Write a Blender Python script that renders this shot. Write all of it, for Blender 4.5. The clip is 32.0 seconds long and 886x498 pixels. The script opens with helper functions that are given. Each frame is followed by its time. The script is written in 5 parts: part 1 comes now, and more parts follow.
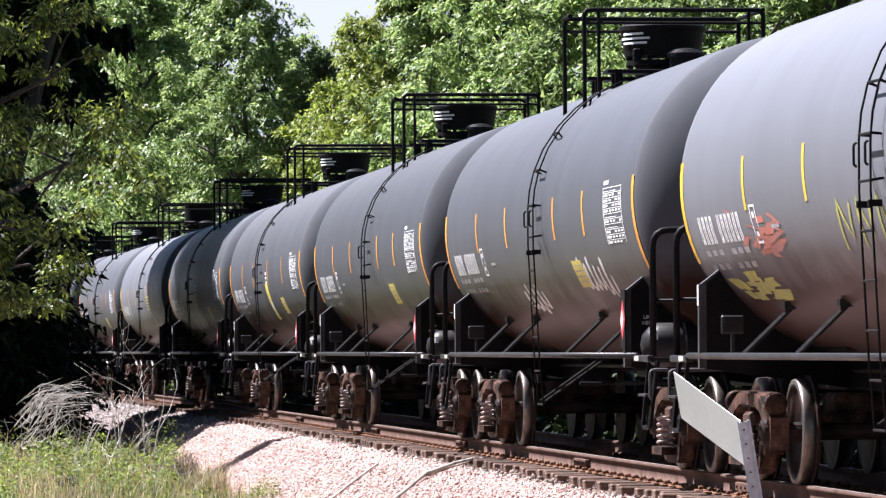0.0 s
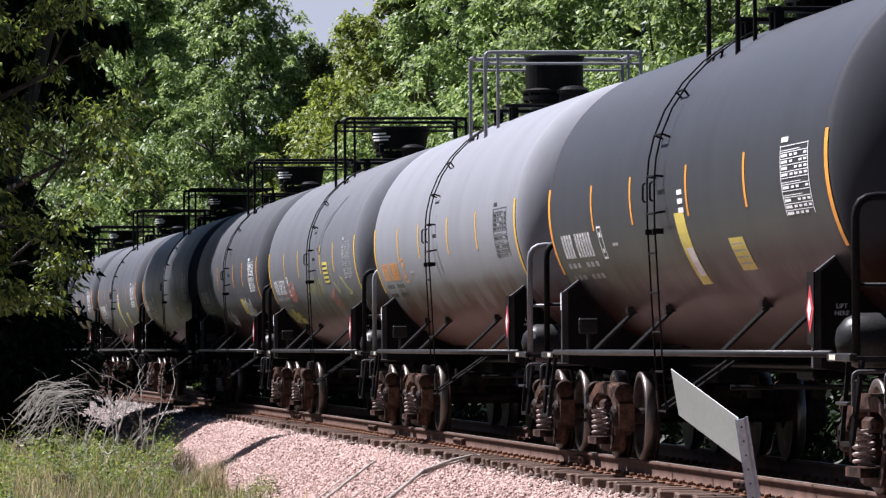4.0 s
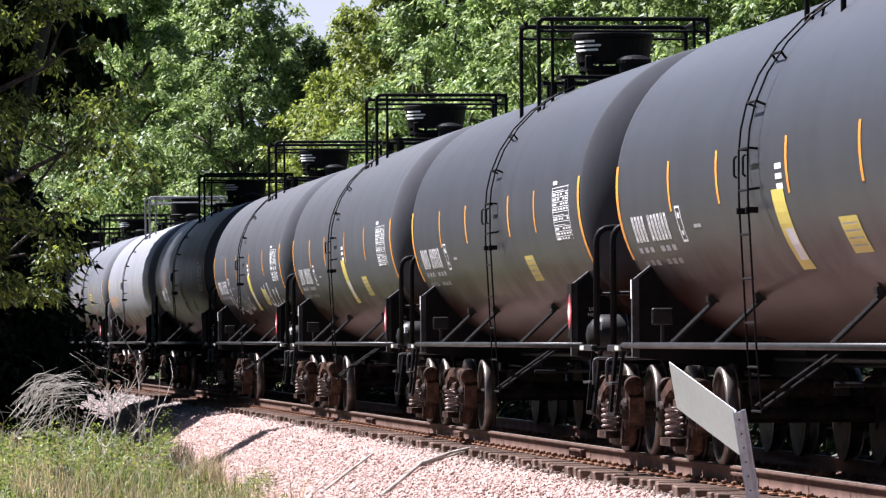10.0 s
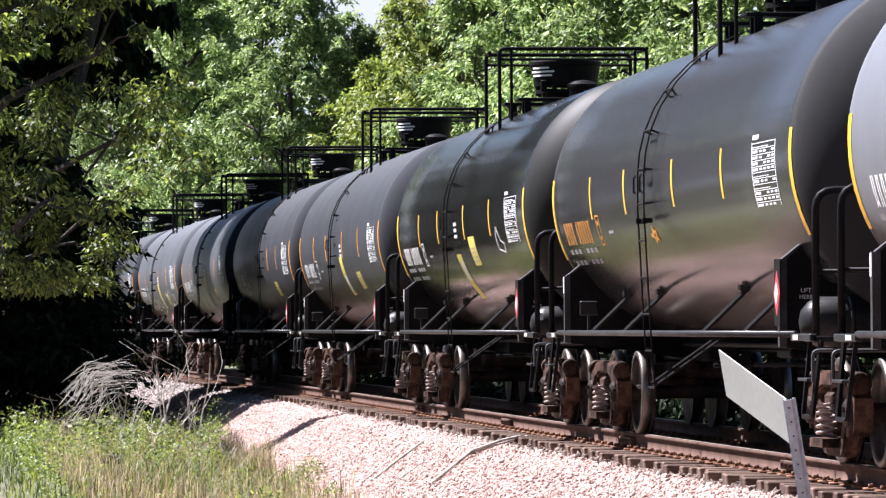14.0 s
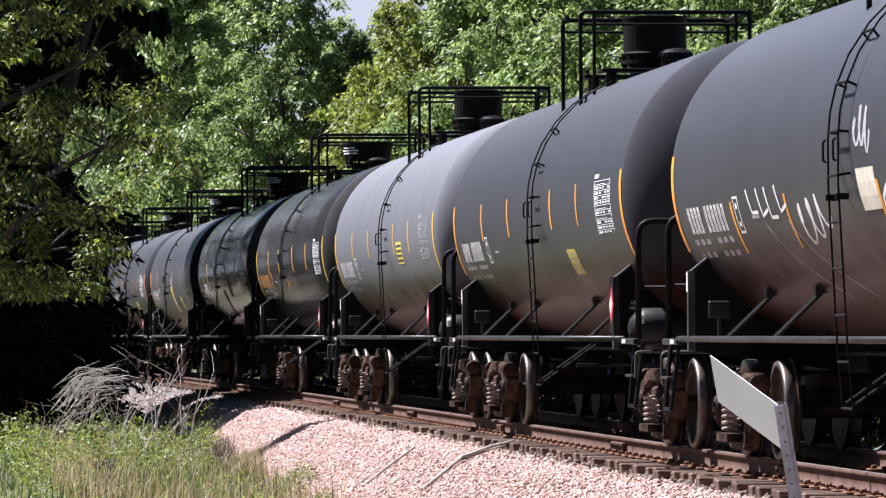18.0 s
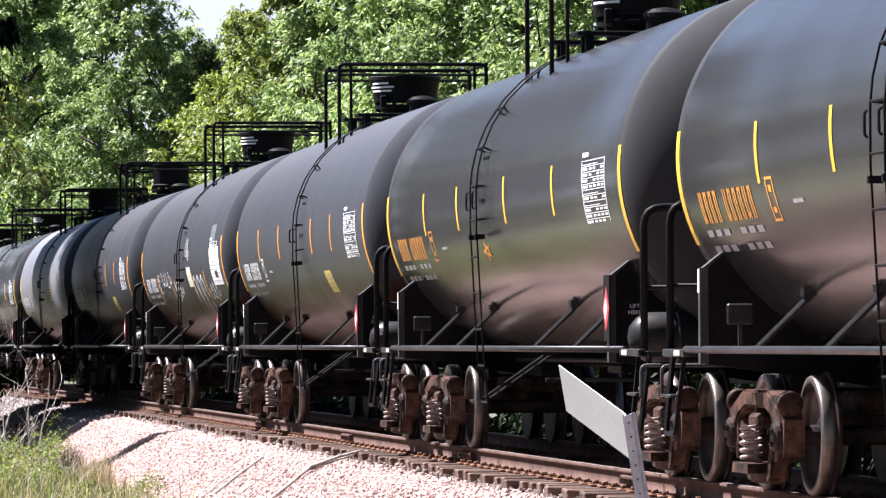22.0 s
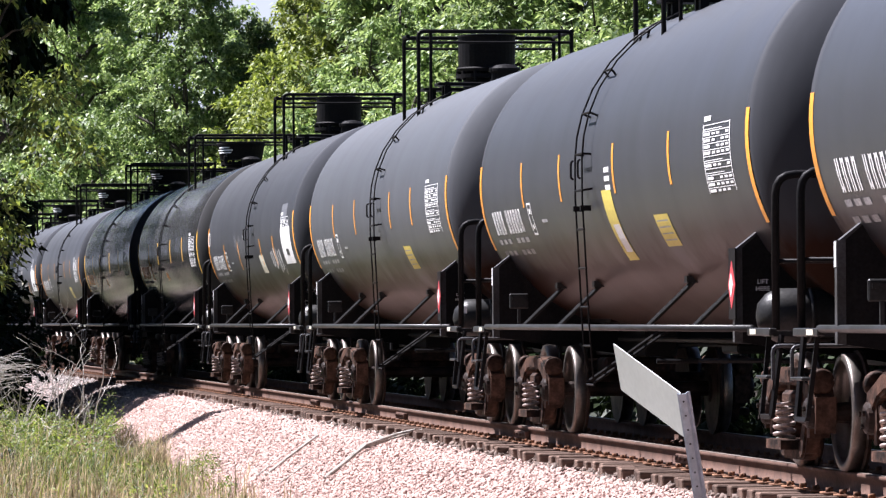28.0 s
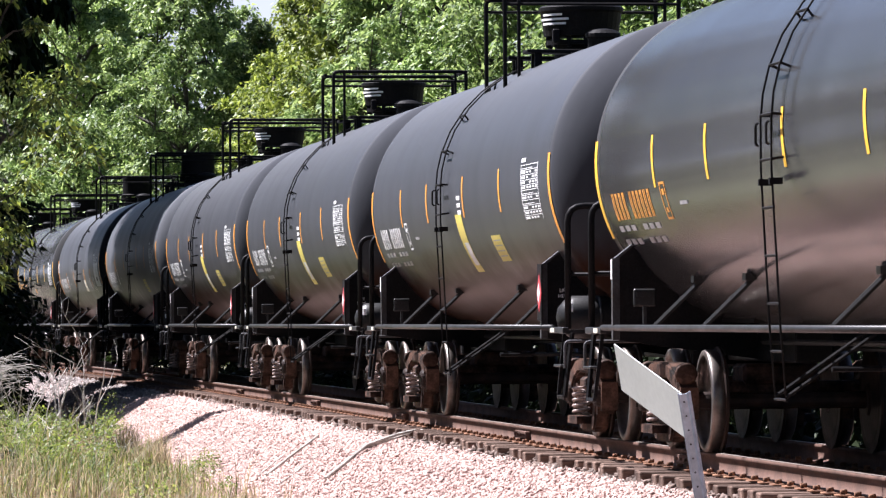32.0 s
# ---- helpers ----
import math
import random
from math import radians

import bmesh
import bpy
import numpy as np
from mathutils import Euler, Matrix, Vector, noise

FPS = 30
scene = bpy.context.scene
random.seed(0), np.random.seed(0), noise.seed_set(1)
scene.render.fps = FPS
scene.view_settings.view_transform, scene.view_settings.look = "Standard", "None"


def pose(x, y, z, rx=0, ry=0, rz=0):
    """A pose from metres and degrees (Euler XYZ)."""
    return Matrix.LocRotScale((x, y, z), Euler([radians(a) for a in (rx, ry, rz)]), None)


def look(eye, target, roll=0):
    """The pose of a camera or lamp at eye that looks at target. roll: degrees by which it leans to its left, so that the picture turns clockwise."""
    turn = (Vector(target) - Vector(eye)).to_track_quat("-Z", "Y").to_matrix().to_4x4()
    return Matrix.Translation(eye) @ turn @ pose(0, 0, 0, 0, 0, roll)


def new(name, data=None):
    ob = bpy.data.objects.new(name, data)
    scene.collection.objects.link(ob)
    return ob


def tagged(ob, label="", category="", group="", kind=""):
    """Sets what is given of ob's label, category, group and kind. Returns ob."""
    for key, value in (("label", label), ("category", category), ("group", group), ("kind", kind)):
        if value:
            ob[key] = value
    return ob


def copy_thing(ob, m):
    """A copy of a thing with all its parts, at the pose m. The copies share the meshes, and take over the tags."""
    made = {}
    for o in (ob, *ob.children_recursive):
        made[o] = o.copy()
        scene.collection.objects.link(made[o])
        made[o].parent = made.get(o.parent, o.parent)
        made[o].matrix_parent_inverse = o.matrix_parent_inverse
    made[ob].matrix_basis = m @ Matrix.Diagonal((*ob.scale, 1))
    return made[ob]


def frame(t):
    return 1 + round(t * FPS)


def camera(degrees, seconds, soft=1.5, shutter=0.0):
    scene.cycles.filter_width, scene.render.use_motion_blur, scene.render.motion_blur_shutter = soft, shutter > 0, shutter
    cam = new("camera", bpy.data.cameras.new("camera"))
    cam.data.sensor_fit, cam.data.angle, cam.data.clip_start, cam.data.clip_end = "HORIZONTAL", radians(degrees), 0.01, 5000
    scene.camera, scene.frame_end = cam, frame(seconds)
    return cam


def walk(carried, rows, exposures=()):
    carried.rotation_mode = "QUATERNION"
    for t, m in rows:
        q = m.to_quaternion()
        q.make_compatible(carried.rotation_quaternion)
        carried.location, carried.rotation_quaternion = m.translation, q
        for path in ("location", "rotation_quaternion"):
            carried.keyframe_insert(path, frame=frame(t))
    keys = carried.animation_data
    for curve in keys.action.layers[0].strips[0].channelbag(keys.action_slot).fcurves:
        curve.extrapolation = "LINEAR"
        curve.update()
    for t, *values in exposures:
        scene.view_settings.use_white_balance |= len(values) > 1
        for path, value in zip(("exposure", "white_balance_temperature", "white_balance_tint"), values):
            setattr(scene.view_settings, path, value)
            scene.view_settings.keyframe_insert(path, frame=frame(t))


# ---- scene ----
# camera, rotating on one spot beside the track; (seconds, sideways, upward) drift of the view
CAM_Z, FOCAL, TILT, ROLL = 1.2, 9042.0, 1.1025, -0.371
cam = camera(2 * math.degrees(math.atan(784 / FOCAL)), 32.0, soft=1.3)
walk(cam, [(t, pose(0, 0, CAM_Z, 90 + TILT + math.degrees(b / FOCAL), 0, math.degrees(a / FOCAL)) @ pose(0, 0, 0, 0, 0, ROLL)) for t, a, b in
           [(0, 0, 0), (0.5, 0, 0.5), (1, 0, 0), (1.5, -1, -1), (2, -1, -1.5), (2.5, -3, -3), (3, -4, -3.5), (3.5, -5, -4), (4.5, -3, -6), (5.5, -1, -9), (6, 0, -12),
       (6.5, -1, -12), (7, -1.5, -13), (7.5, -4, -17), (8, -7, -17), (8.5, -9, -17), (9, -7, -18.5), (9.5, -7, -18), (10, -8, -18), (10.5, -8, -20),
       (11, -6, -23), (11.5, 5, -28.5), (12, 28, -32), (12.5, 49, -33), (13, 63, -36), (13.5, 72, -37.5), (14, 80, -38.5), (14.5, 82, -38),
       (15.5, 80, -35), (16.5, 77, -32), (17, 74, -30.5), (17.5, 71, -30), (18, 65, -29), (18.5, 62, -27.5), (19, 59, -27.5), (19.5, 54, -26), (19.6, 48, -26),
       (19.7, -36, -26), (19.8, -103, -26), (19.9, -154, -26), (20, -163, -26), (20.5, -168, -24), (21, -185, -13.5), (21.5, -198, -12), (22, -203, -13.5),
       (22.4, -201, -27), (22.5, -199, -30), (22.6, -175, -32), (22.7, -99, -33), (22.8, -79, -33), (22.9, -76, -33), (23, -76, -33), (23.5, -76, -33),
       (24, -73, -30), (24.5, -87, -35), (25, -96, -38), (25.5, -102, -41), (26.5, -106, -47), (27.5, -108, -50), (28, -106, -50.5), (28.5, -105, -52),
       (29, -107, -53), (29.5, -107, -55), (30, -107, -55), (30.5, -105, -50), (31, -105, -49), (31.5, -105, -50), (32, -105, -50)]],
     exposures=[(t, e, 6030, 18) for t, e in ((0, 2.0), (1.5, 1.92), (3, 1.3), (6, 1.35), (7.5, 1.8), (9, 1.75), (13.5, 2.05), (17, 1.6), (19, 1.68), (21.5, 2.03), (23, 2.2), (25, 2.15), (28, 1.88), (32, 1.97))])

# daylight: a high sun ahead and to the left of the camera
SUN_EL, SUN_AZ = 56.0, 58.0
world = bpy.data.worlds.new("sky")
scene.world = world
world.use_nodes = True
wn = world.node_tree.nodes
sky = wn.new("ShaderNodeTexSky")
sky.sky_type, sky.sun_disc = "NISHITA", False
sky.sun_elevation, sky.sun_rotation = radians(SUN_EL), radians(-SUN_AZ)
sky.air_density, sky.dust_density = 1.0, 1.6
sky.ozone_density = 5.0
wn["Background"].inputs["Strength"].default_value = 0.025
world.node_tree.links.new(sky.outputs[0], wn["Background"].inputs["Color"])
sun_data = bpy.data.lights.new("sun", "SUN")
sun_data.energy, sun_data.angle, sun_data.color = 5.0, radians(0.53), (1.0, 0.965, 0.92)
sun = new("sun", sun_data)
sun.matrix_world = look((-math.sin(radians(SUN_AZ)) * math.cos(radians(SUN_EL)) * 50, math.cos(radians(SUN_AZ)) * math.cos(radians(SUN_EL)) * 50, math.sin(radians(SUN_EL)) * 50), (0, 0, 0))


# ---- materials ----
def mat(name, c1, c2=None, scale=3.0, rough=0.6, metal=0.0, bump=0.0, fine=40.0, stretch=(1, 1, 1), vary=0.0, grain=0.25, spec=0.5, island=0.0, low_brown=None, heads=0.0):
    m = bpy.data.materials.new(name)
    m.use_nodes = True
    n, link = m.node_tree.nodes, m.node_tree.links.new
    b = n["Principled BSDF"]
    c2 = c2 or tuple(v * 0.75 for v in c1)
    tc, mp = n.new("ShaderNodeTexCoord"), n.new("ShaderNodeMapping")
    mp.inputs["Scale"].default_value = stretch
    link(tc.outputs["Object"], mp.inputs["Vector"])
    big, small = n.new("ShaderNodeTexNoise"), n.new("ShaderNodeTexNoise")
    for node, s in ((big, scale), (small, fine)):
        node.inputs["Scale"].default_value, node.inputs["Detail"].default_value = s, 4
        link(mp.outputs[0], node.inputs["Vector"])
    ramp = n.new("ShaderNodeValToRGB")
    ramp.color_ramp.elements[0].position, ramp.color_ramp.elements[1].position = 0.35, 0.65
    ramp.color_ramp.elements[0].color, ramp.color_ramp.elements[1].color = (*c1, 1), (*c2, 1)
    link(big.outputs["Fac"], ramp.inputs["Fac"])
    rng = n.new("ShaderNodeMapRange")
    rng.inputs["From Min"].default_value, rng.inputs["From Max"].default_value = 0.3, 0.7
    rng.inputs["To Min"].default_value, rng.inputs["To Max"].default_value = 1 - grain, 1 + grain
    link(small.outputs["Fac"], rng.inputs["Value"])
    hsv = n.new("ShaderNodeHueSaturation")
    link(ramp.outputs[0], hsv.inputs["Color"])
    link(rng.outputs[0], hsv.inputs["Value"])
    colour = hsv.outputs[0]
    for amount, node, sock in ((vary, "ShaderNodeObjectInfo", "Random"), (island, "ShaderNodeNewGeometry", "Random Per Island")):
        if amount:
            src, r2, h2 = n.new(node), n.new("ShaderNodeMapRange"), n.new("ShaderNodeHueSaturation")
            r2.inputs["To Min"].default_value, r2.inputs["To Max"].default_value = 1 - amount, 1 + amount
            link(src.outputs[sock], r2.inputs["Value"])
            link(r2.outputs[0], h2.inputs["Value"])
            link(colour, h2.inputs["Color"])
            colour = h2.outputs[0]
    b.inputs["Specular IOR Level"].default_value = spec
    if low_brown:
        # darker brown towards the bottom; uneven, streaky edge that differs from car to car
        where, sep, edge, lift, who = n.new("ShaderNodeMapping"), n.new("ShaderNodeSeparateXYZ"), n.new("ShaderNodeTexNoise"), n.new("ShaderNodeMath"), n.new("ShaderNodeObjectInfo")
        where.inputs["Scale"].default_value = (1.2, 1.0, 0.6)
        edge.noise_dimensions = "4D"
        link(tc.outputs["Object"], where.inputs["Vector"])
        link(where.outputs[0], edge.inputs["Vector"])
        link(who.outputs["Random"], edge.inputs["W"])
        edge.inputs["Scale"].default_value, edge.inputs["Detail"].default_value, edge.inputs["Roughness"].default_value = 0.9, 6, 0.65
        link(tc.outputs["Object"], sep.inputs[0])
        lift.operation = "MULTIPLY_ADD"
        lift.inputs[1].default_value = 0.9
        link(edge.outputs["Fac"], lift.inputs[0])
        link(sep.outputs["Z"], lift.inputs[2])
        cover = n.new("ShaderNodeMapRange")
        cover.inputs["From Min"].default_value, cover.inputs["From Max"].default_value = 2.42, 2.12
        cover.inputs["To Min"].default_value, cover.inputs["To Max"].default_value = 0.0, low_brown[3]
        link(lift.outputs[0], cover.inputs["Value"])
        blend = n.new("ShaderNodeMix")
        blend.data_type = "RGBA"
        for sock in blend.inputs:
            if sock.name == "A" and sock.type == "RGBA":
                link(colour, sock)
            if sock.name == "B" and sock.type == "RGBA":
                sock.default_value = (*low_brown[:3], 1)
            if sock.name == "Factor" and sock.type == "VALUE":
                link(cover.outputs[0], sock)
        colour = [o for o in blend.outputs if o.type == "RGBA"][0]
        dull = n.new("ShaderNodeMapRange")
        dull.inputs["To Min"].default_value, dull.inputs["To Max"].default_value = spec, spec * 0.18
        link(cover.outputs[0], dull.inputs["Value"])
        link(dull.outputs[0], b.inputs["Specular IOR Level"])
    link(colour, b.inputs["Base Color"])
    rr = n.new("ShaderNodeMapRange")
    rr.inputs["To Min"].default_value, rr.inputs["To Max"].default_value = max(rough - 0.08, 0.02), min(rough + 0.08, 1)
    link(big.outputs["Fac"], rr.inputs["Value"])
    link(rr.outputs[0], b.inputs["Roughness"])
    if heads:
        # dull road film on the domed ends and their shoulders
        ends, far, film, most, less = n.new("ShaderNodeSeparateXYZ"), n.new("ShaderNodeMath"), n.new("ShaderNodeMapRange"), n.new("ShaderNodeMath"), n.new("ShaderNodeMath")
        link(tc.outputs["Object"], ends.inputs[0])
        far.operation, most.operation = "ABSOLUTE", "MAXIMUM"
        link(ends.outputs["Y"], far.inputs[0])
        film.inputs["From Min"].default_value, film.inputs["From Max"].default_value = 7.45, 7.85
        film.inputs["To Max"].default_value = heads
        link(far.outputs[0], film.inputs["Value"])
        link(film.outputs[0], most.inputs[0])
        link(rr.outputs[0], most.inputs[1])
        link(most.outputs[0], b.inputs["Roughness"])
        less.operation, less.use_clamp = "MULTIPLY", True
        clean = n.new("ShaderNodeMath")
        clean.operation, clean.use_clamp = "SUBTRACT", True
        clean.inputs[0].default_value = 1.0
        link(film.outputs[0], clean.inputs[1])
        link(clean.outputs[0], less.inputs[0])
        less.inputs[1].default_value = spec
        if low_brown:
            link(dull.outputs[0], less.inputs[1])
        link(less.outputs[0], b.inputs["Specular IOR Level"])
    b.inputs["Metallic"].default_value = metal
    if bump:
        bp = n.new("ShaderNodeBump")
        bp.inputs["Strength"].default_value, bp.inputs["Distance"].default_value = bump, 0.02
        link(small.outputs["Fac"], bp.inputs["Height"])
        link(bp.outputs[0], b.inputs["Normal"])
    return m


def leaf_mat(name, dark, light, vary=0.25, thin=0.5, spec=0.28):
    m = bpy.data.materials.new(name)
    m.use_nodes = True
    n, link = m.node_tree.nodes, m.node_tree.links.new
    b, out = n["Principled BSDF"], n["Material Output"]
    geo, ob = n.new("ShaderNodeNewGeometry"), n.new("ShaderNodeObjectInfo")
    ramp = n.new("ShaderNodeValToRGB")
    ramp.color_ramp.elements[0].color, ramp.color_ramp.elements[1].color = (*dark, 1), (*light, 1)
    ramp.color_ramp.elements[0].position, ramp.color_ramp.elements[1].position = 0.3, 0.85
    link(geo.outputs["Random Per Island"], ramp.inputs["Fac"])
    hsv, rg = n.new("ShaderNodeHueSaturation"), n.new("ShaderNodeMapRange")
    rg.inputs["To Min"].default_value, rg.inputs["To Max"].default_value = 1 - vary, 1 + vary
    link(ob.outputs["Random"], rg.inputs["Value"])
    link(rg.outputs[0], hsv.inputs["Value"])
    link(ramp.outputs[0], hsv.inputs["Color"])
    link(hsv.outputs[0], b.inputs["Base Color"])
    b.inputs["Roughness"].default_value = 0.5
    b.inputs["Specular IOR Level"].default_value = spec
    tr, mix = n.new("ShaderNodeBsdfTranslucent"), n.new("ShaderNodeMixShader")
    h2 = n.new("ShaderNodeHueSaturation")
    h2.inputs["Value"].default_value, h2.inputs["Hue"].default_value, h2.inputs["Saturation"].default_value = 1.5, 0.485, 1.1
    link(hsv.outputs[0], h2.inputs["Color"])
    link(h2.outputs[0], tr.inputs["Color"])
    mix.inputs[0].default_value = thin
    link(b.outputs[0], mix.inputs[1])
    link(tr.outputs[0], mix.inputs[2])
    link(mix.outputs[0], out.inputs["Surface"])
    return m


SLATE = mat("slate_tank_paint", (0.044, 0.046, 0.053), (0.037, 0.039, 0.044), 0.7, rough=0.38, spec=0.36, low_brown=(0.028, 0.0115, 0.0066, 0.92), grain=0.035, fine=9, stretch=(1, 1, 0.35), heads=0.95)
GREY = mat("grey_tank_paint", (0.073, 0.077, 0.086), (0.063, 0.066, 0.073), 0.7, rough=0.40, spec=0.36, low_brown=(0.030, 0.0125, 0.0072, 0.93), vary=0.12, grain=0.035, fine=9, stretch=(1, 1, 0.35), heads=0.95)
LIGHT = mat("light_grey_tank_paint", (0.135, 0.14, 0.156), (0.118, 0.123, 0.136), 0.7, rough=0.42, spec=0.32, low_brown=(0.042, 0.019, 0.012, 0.88), vary=0.08, grain=0.03, fine=9, stretch=(1, 1, 0.35), heads=0.95)
WHITE = mat("off_white_tank_paint", (0.235, 0.242, 0.263), (0.208, 0.214, 0.232), 0.7, rough=0.42, spec=0.12, low_brown=(0.09, 0.042, 0.03, 0.9), grain=0.03, fine=9, stretch=(1, 1, 0.35), heads=0.95)
DARK = mat("dark_glossy_tank_paint", (0.037, 0.037, 0.038), (0.030, 0.030, 0.031), 0.7, rough=0.19, spec=0.3, vary=0.08, grain=0.03, fine=9, stretch=(1, 1, 0.35), heads=0.9)
BLACK = mat("black_glossy_tank_paint", (0.012, 0.012, 0.011), (0.009, 0.009, 0.008), 0.7, rough=0.16, grain=0.05, fine=9, heads=0.6)
STEEL = mat("black_steel", (0.008, 0.008, 0.009), (0.012, 0.011, 0.011), 4, rough=0.5, spec=0.05, grain=0.25, bump=0.1)
PALE = mat("pale_grey_steel", (0.22, 0.225, 0.24), (0.17, 0.17, 0.175), 4, rough=0.5, grain=0.15)
SILL = mat("weathered_grey_steel", (0.024, 0.0245, 0.026), (0.014, 0.013, 0.012), 3, rough=0.4, spec=0.2, grain=0.25, bump=0.1)
POST = mat("worn_grey_post_steel", (0.06, 0.06, 0.064), (0.03, 0.028, 0.027), 4, rough=0.45, spec=0.2, grain=0.25)
RUSTY = mat("dusty_rusty_cast_steel", (0.088, 0.047, 0.033), (0.009, 0.006, 0.005), 6, rough=0.65, spec=0.1, grain=0.35, bump=0.4, fine=30, vary=0.2)
SPRING = mat("spring_steel", (0.34, 0.27, 0.24), (0.16, 0.11, 0.09), 6, rough=0.45, grain=0.3)
TREAD = mat("polished_wheel_steel", (0.24, 0.215, 0.2), (0.14, 0.115, 0.1), 5, rough=0.4, metal=0.85, grain=0.15)
WHEEL = mat("brown_wheel_steel", (0.036, 0.022, 0.017), (0.008, 0.006, 0.006), 5, rough=0.5, spec=0.12, grain=0.25, bump=0.2)
ORANGE = mat("orange_reflective_tape", (0.72, 0.30, 0.03), (0.6, 0.24, 0.03), 3, rough=0.5, grain=0.1, vary=0.15)
YELLOW = mat("yellow_vinyl", (0.68, 0.57, 0.11), (0.58, 0.48, 0.10), 3, rough=0.45, grain=0.1)
GOLD = mat("amber_tape", (0.74, 0.43, 0.03), (0.66, 0.38, 0.03), 3, rough=0.5, grain=0.1)
PAINTW = mat("white_marking_paint", (0.78, 0.78, 0.78), (0.66, 0.66, 0.66), 3, rough=0.5, grain=0.15)
PAINTG = mat("faded_white_paint", (0.36, 0.36, 0.37), (0.27, 0.27, 0.28), 5, rough=0.5, grain=0.3)
PAINTK = mat("black_marking_paint", (0.03, 0.03, 0.03), rough=0.5)
CREAM = mat("cream_paper_label", (0.62, 0.6, 0.48), (0.5, 0.48, 0.38), 6, rough=0.6, grain=0.15)
RED = mat("red_placard", (0.55, 0.05, 0.06), rough=0.5, grain=0.1)
SPRAYR = mat("faded_red_spray_paint", (0.42, 0.12, 0.08), (0.3, 0.14, 0.12), 4, rough=0.6, grain=0.3)
SPRAYY = mat("faded_yellow_spray_paint", (0.42, 0.4, 0.07), (0.3, 0.3, 0.12), 4, rough=0.6, grain=0.3)
RAILTOP = mat("worn_rail_steel", (0.45, 0.4, 0.36), (0.3, 0.22, 0.18), 4, rough=0.4, metal=0.8, grain=0.2)
RAIL = mat("rusty_rail_steel", (0.115, 0.066, 0.05), (0.075, 0.045, 0.035), 3, rough=0.75, spec=0.1, grain=0.25, bump=0.2)
TIE = mat("weathered_timber_sleeper", (0.16, 0.105, 0.08), (0.075, 0.05, 0.04), 2.5, rough=0.9, spec=0.1, grain=0.4, bump=0.5, fine=25, stretch=(0.3, 3, 3), vary=0.3)
PLATE = mat("orange_rust_fittings", (0.23, 0.115, 0.065), (0.12, 0.062, 0.04), 6, rough=0.85, spec=0.15, grain=0.35, bump=0.3)
STONE = mat("pink_quartzite_ballast", (0.425, 0.302, 0.266), (0.37, 0.26, 0.228), 4, rough=0.9, spec=0.1, grain=0.15, bump=0.3, island=0.24)
STONEG = mat("grey_far_ballast", (0.25, 0.215, 0.20), (0.18, 0.155, 0.145), 4, rough=0.85, grain=0.15, island=0.42)
# darker copy of the ballast colour, for the shade under the train
STONED = mat("shade_dark_ballast", (0.14, 0.095, 0.075), (0.07, 0.05, 0.04), 4, rough=0.9, grain=0.2, island=0.3)
APRON = mat("brown_gravel_track", (0.15, 0.092, 0.074), (0.095, 0.06, 0.05), 3, rough=0.95, grain=0.35, bump=0.8, fine=24)
BED = mat("packed_pink_ballast", (0.29, 0.203, 0.178), (0.17, 0.12, 0.105), 14, rough=0.95, grain=0.5, bump=1.0, fine=26)
GROUND = mat("dry_grassy_soil", (0.10, 0.09, 0.045), (0.05, 0.06, 0.022), 0.8, rough=0.95, grain=0.4, bump=0.6, fine=14)
GRASS = leaf_mat("green_grass_blades", (0.025, 0.05, 0.010), (0.17, 0.205, 0.05), 0.1, 0.3)
STRAW = leaf_mat("dry_straw_blades", (0.13, 0.105, 0.055), (0.31, 0.26, 0.16), 0.1)
TWIG = mat("bleached_dead_wood", (0.46, 0.43, 0.39), (0.27, 0.245, 0.215), 6, rough=0.85, grain=0.3, bump=0.3)
BARK = mat("grey_brown_bark", (0.07, 0.058, 0.046), (0.03, 0.025, 0.021), 5, rough=0.95, grain=0.4, bump=0.8, stretch=(2, 2, 0.4))
LEAF = leaf_mat("maple_leaves", (0.07, 0.12, 0.034), (0.30, 0.385, 0.155), thin=0.34)
LEAFL = leaf_mat("near_tree_leaves", (0.028, 0.052, 0.012), (0.27, 0.34, 0.08), thin=0.32)
LEAFY = leaf_mat("yellow_green_leaves", (0.10, 0.145, 0.026), (0.32, 0.38, 0.105), thin=0.36)
LEAFM = leaf_mat("mid_green_leaves", (0.06, 0.108, 0.032), (0.25, 0.33, 0.13), thin=0.34)
WEED = leaf_mat("rank_weed_leaves", (0.05, 0.08, 0.017), (0.2, 0.25, 0.065), thin=0.38)
# near-black leaf colour: the shade among the leaves is put into it
LEAFK = leaf_mat("shade_black_leaves", (0.005, 0.010, 0.003), (0.017, 0.028, 0.008), 0.2, 0.05, 0.08)
# dark green of the dock plant; on trees it also holds painted shade
LEAFD = leaf_mat("deep_green_and_shade_leaves", (0.012, 0.022, 0.007), (0.03, 0.05, 0.014), 0.2, 0.08, 0.12)
SIGNW = mat("bare_grey_sign_back", (0.47, 0.49, 0.47), (0.43, 0.45, 0.43), 3, rough=0.5, grain=0.05)
GALV = mat("galvanised_steel", (0.42, 0.47, 0.54), (0.32, 0.36, 0.41), 8, rough=0.45, metal=0.35, grain=0.15)



# ---- mesh helpers ----
def part(name, bm, material, parent=None, label="", smooth=False):
    me = bpy.data.meshes.new(name)
    bm.normal_update()
    bm.to_mesh(me)
    bm.free()
    me.materials.append(material)
    if smooth:
        me.polygons.foreach_set("use_smooth", [True] * len(me.polygons))
    ob = new(name, me)
    ob.parent = parent
    return tagged(ob, label)


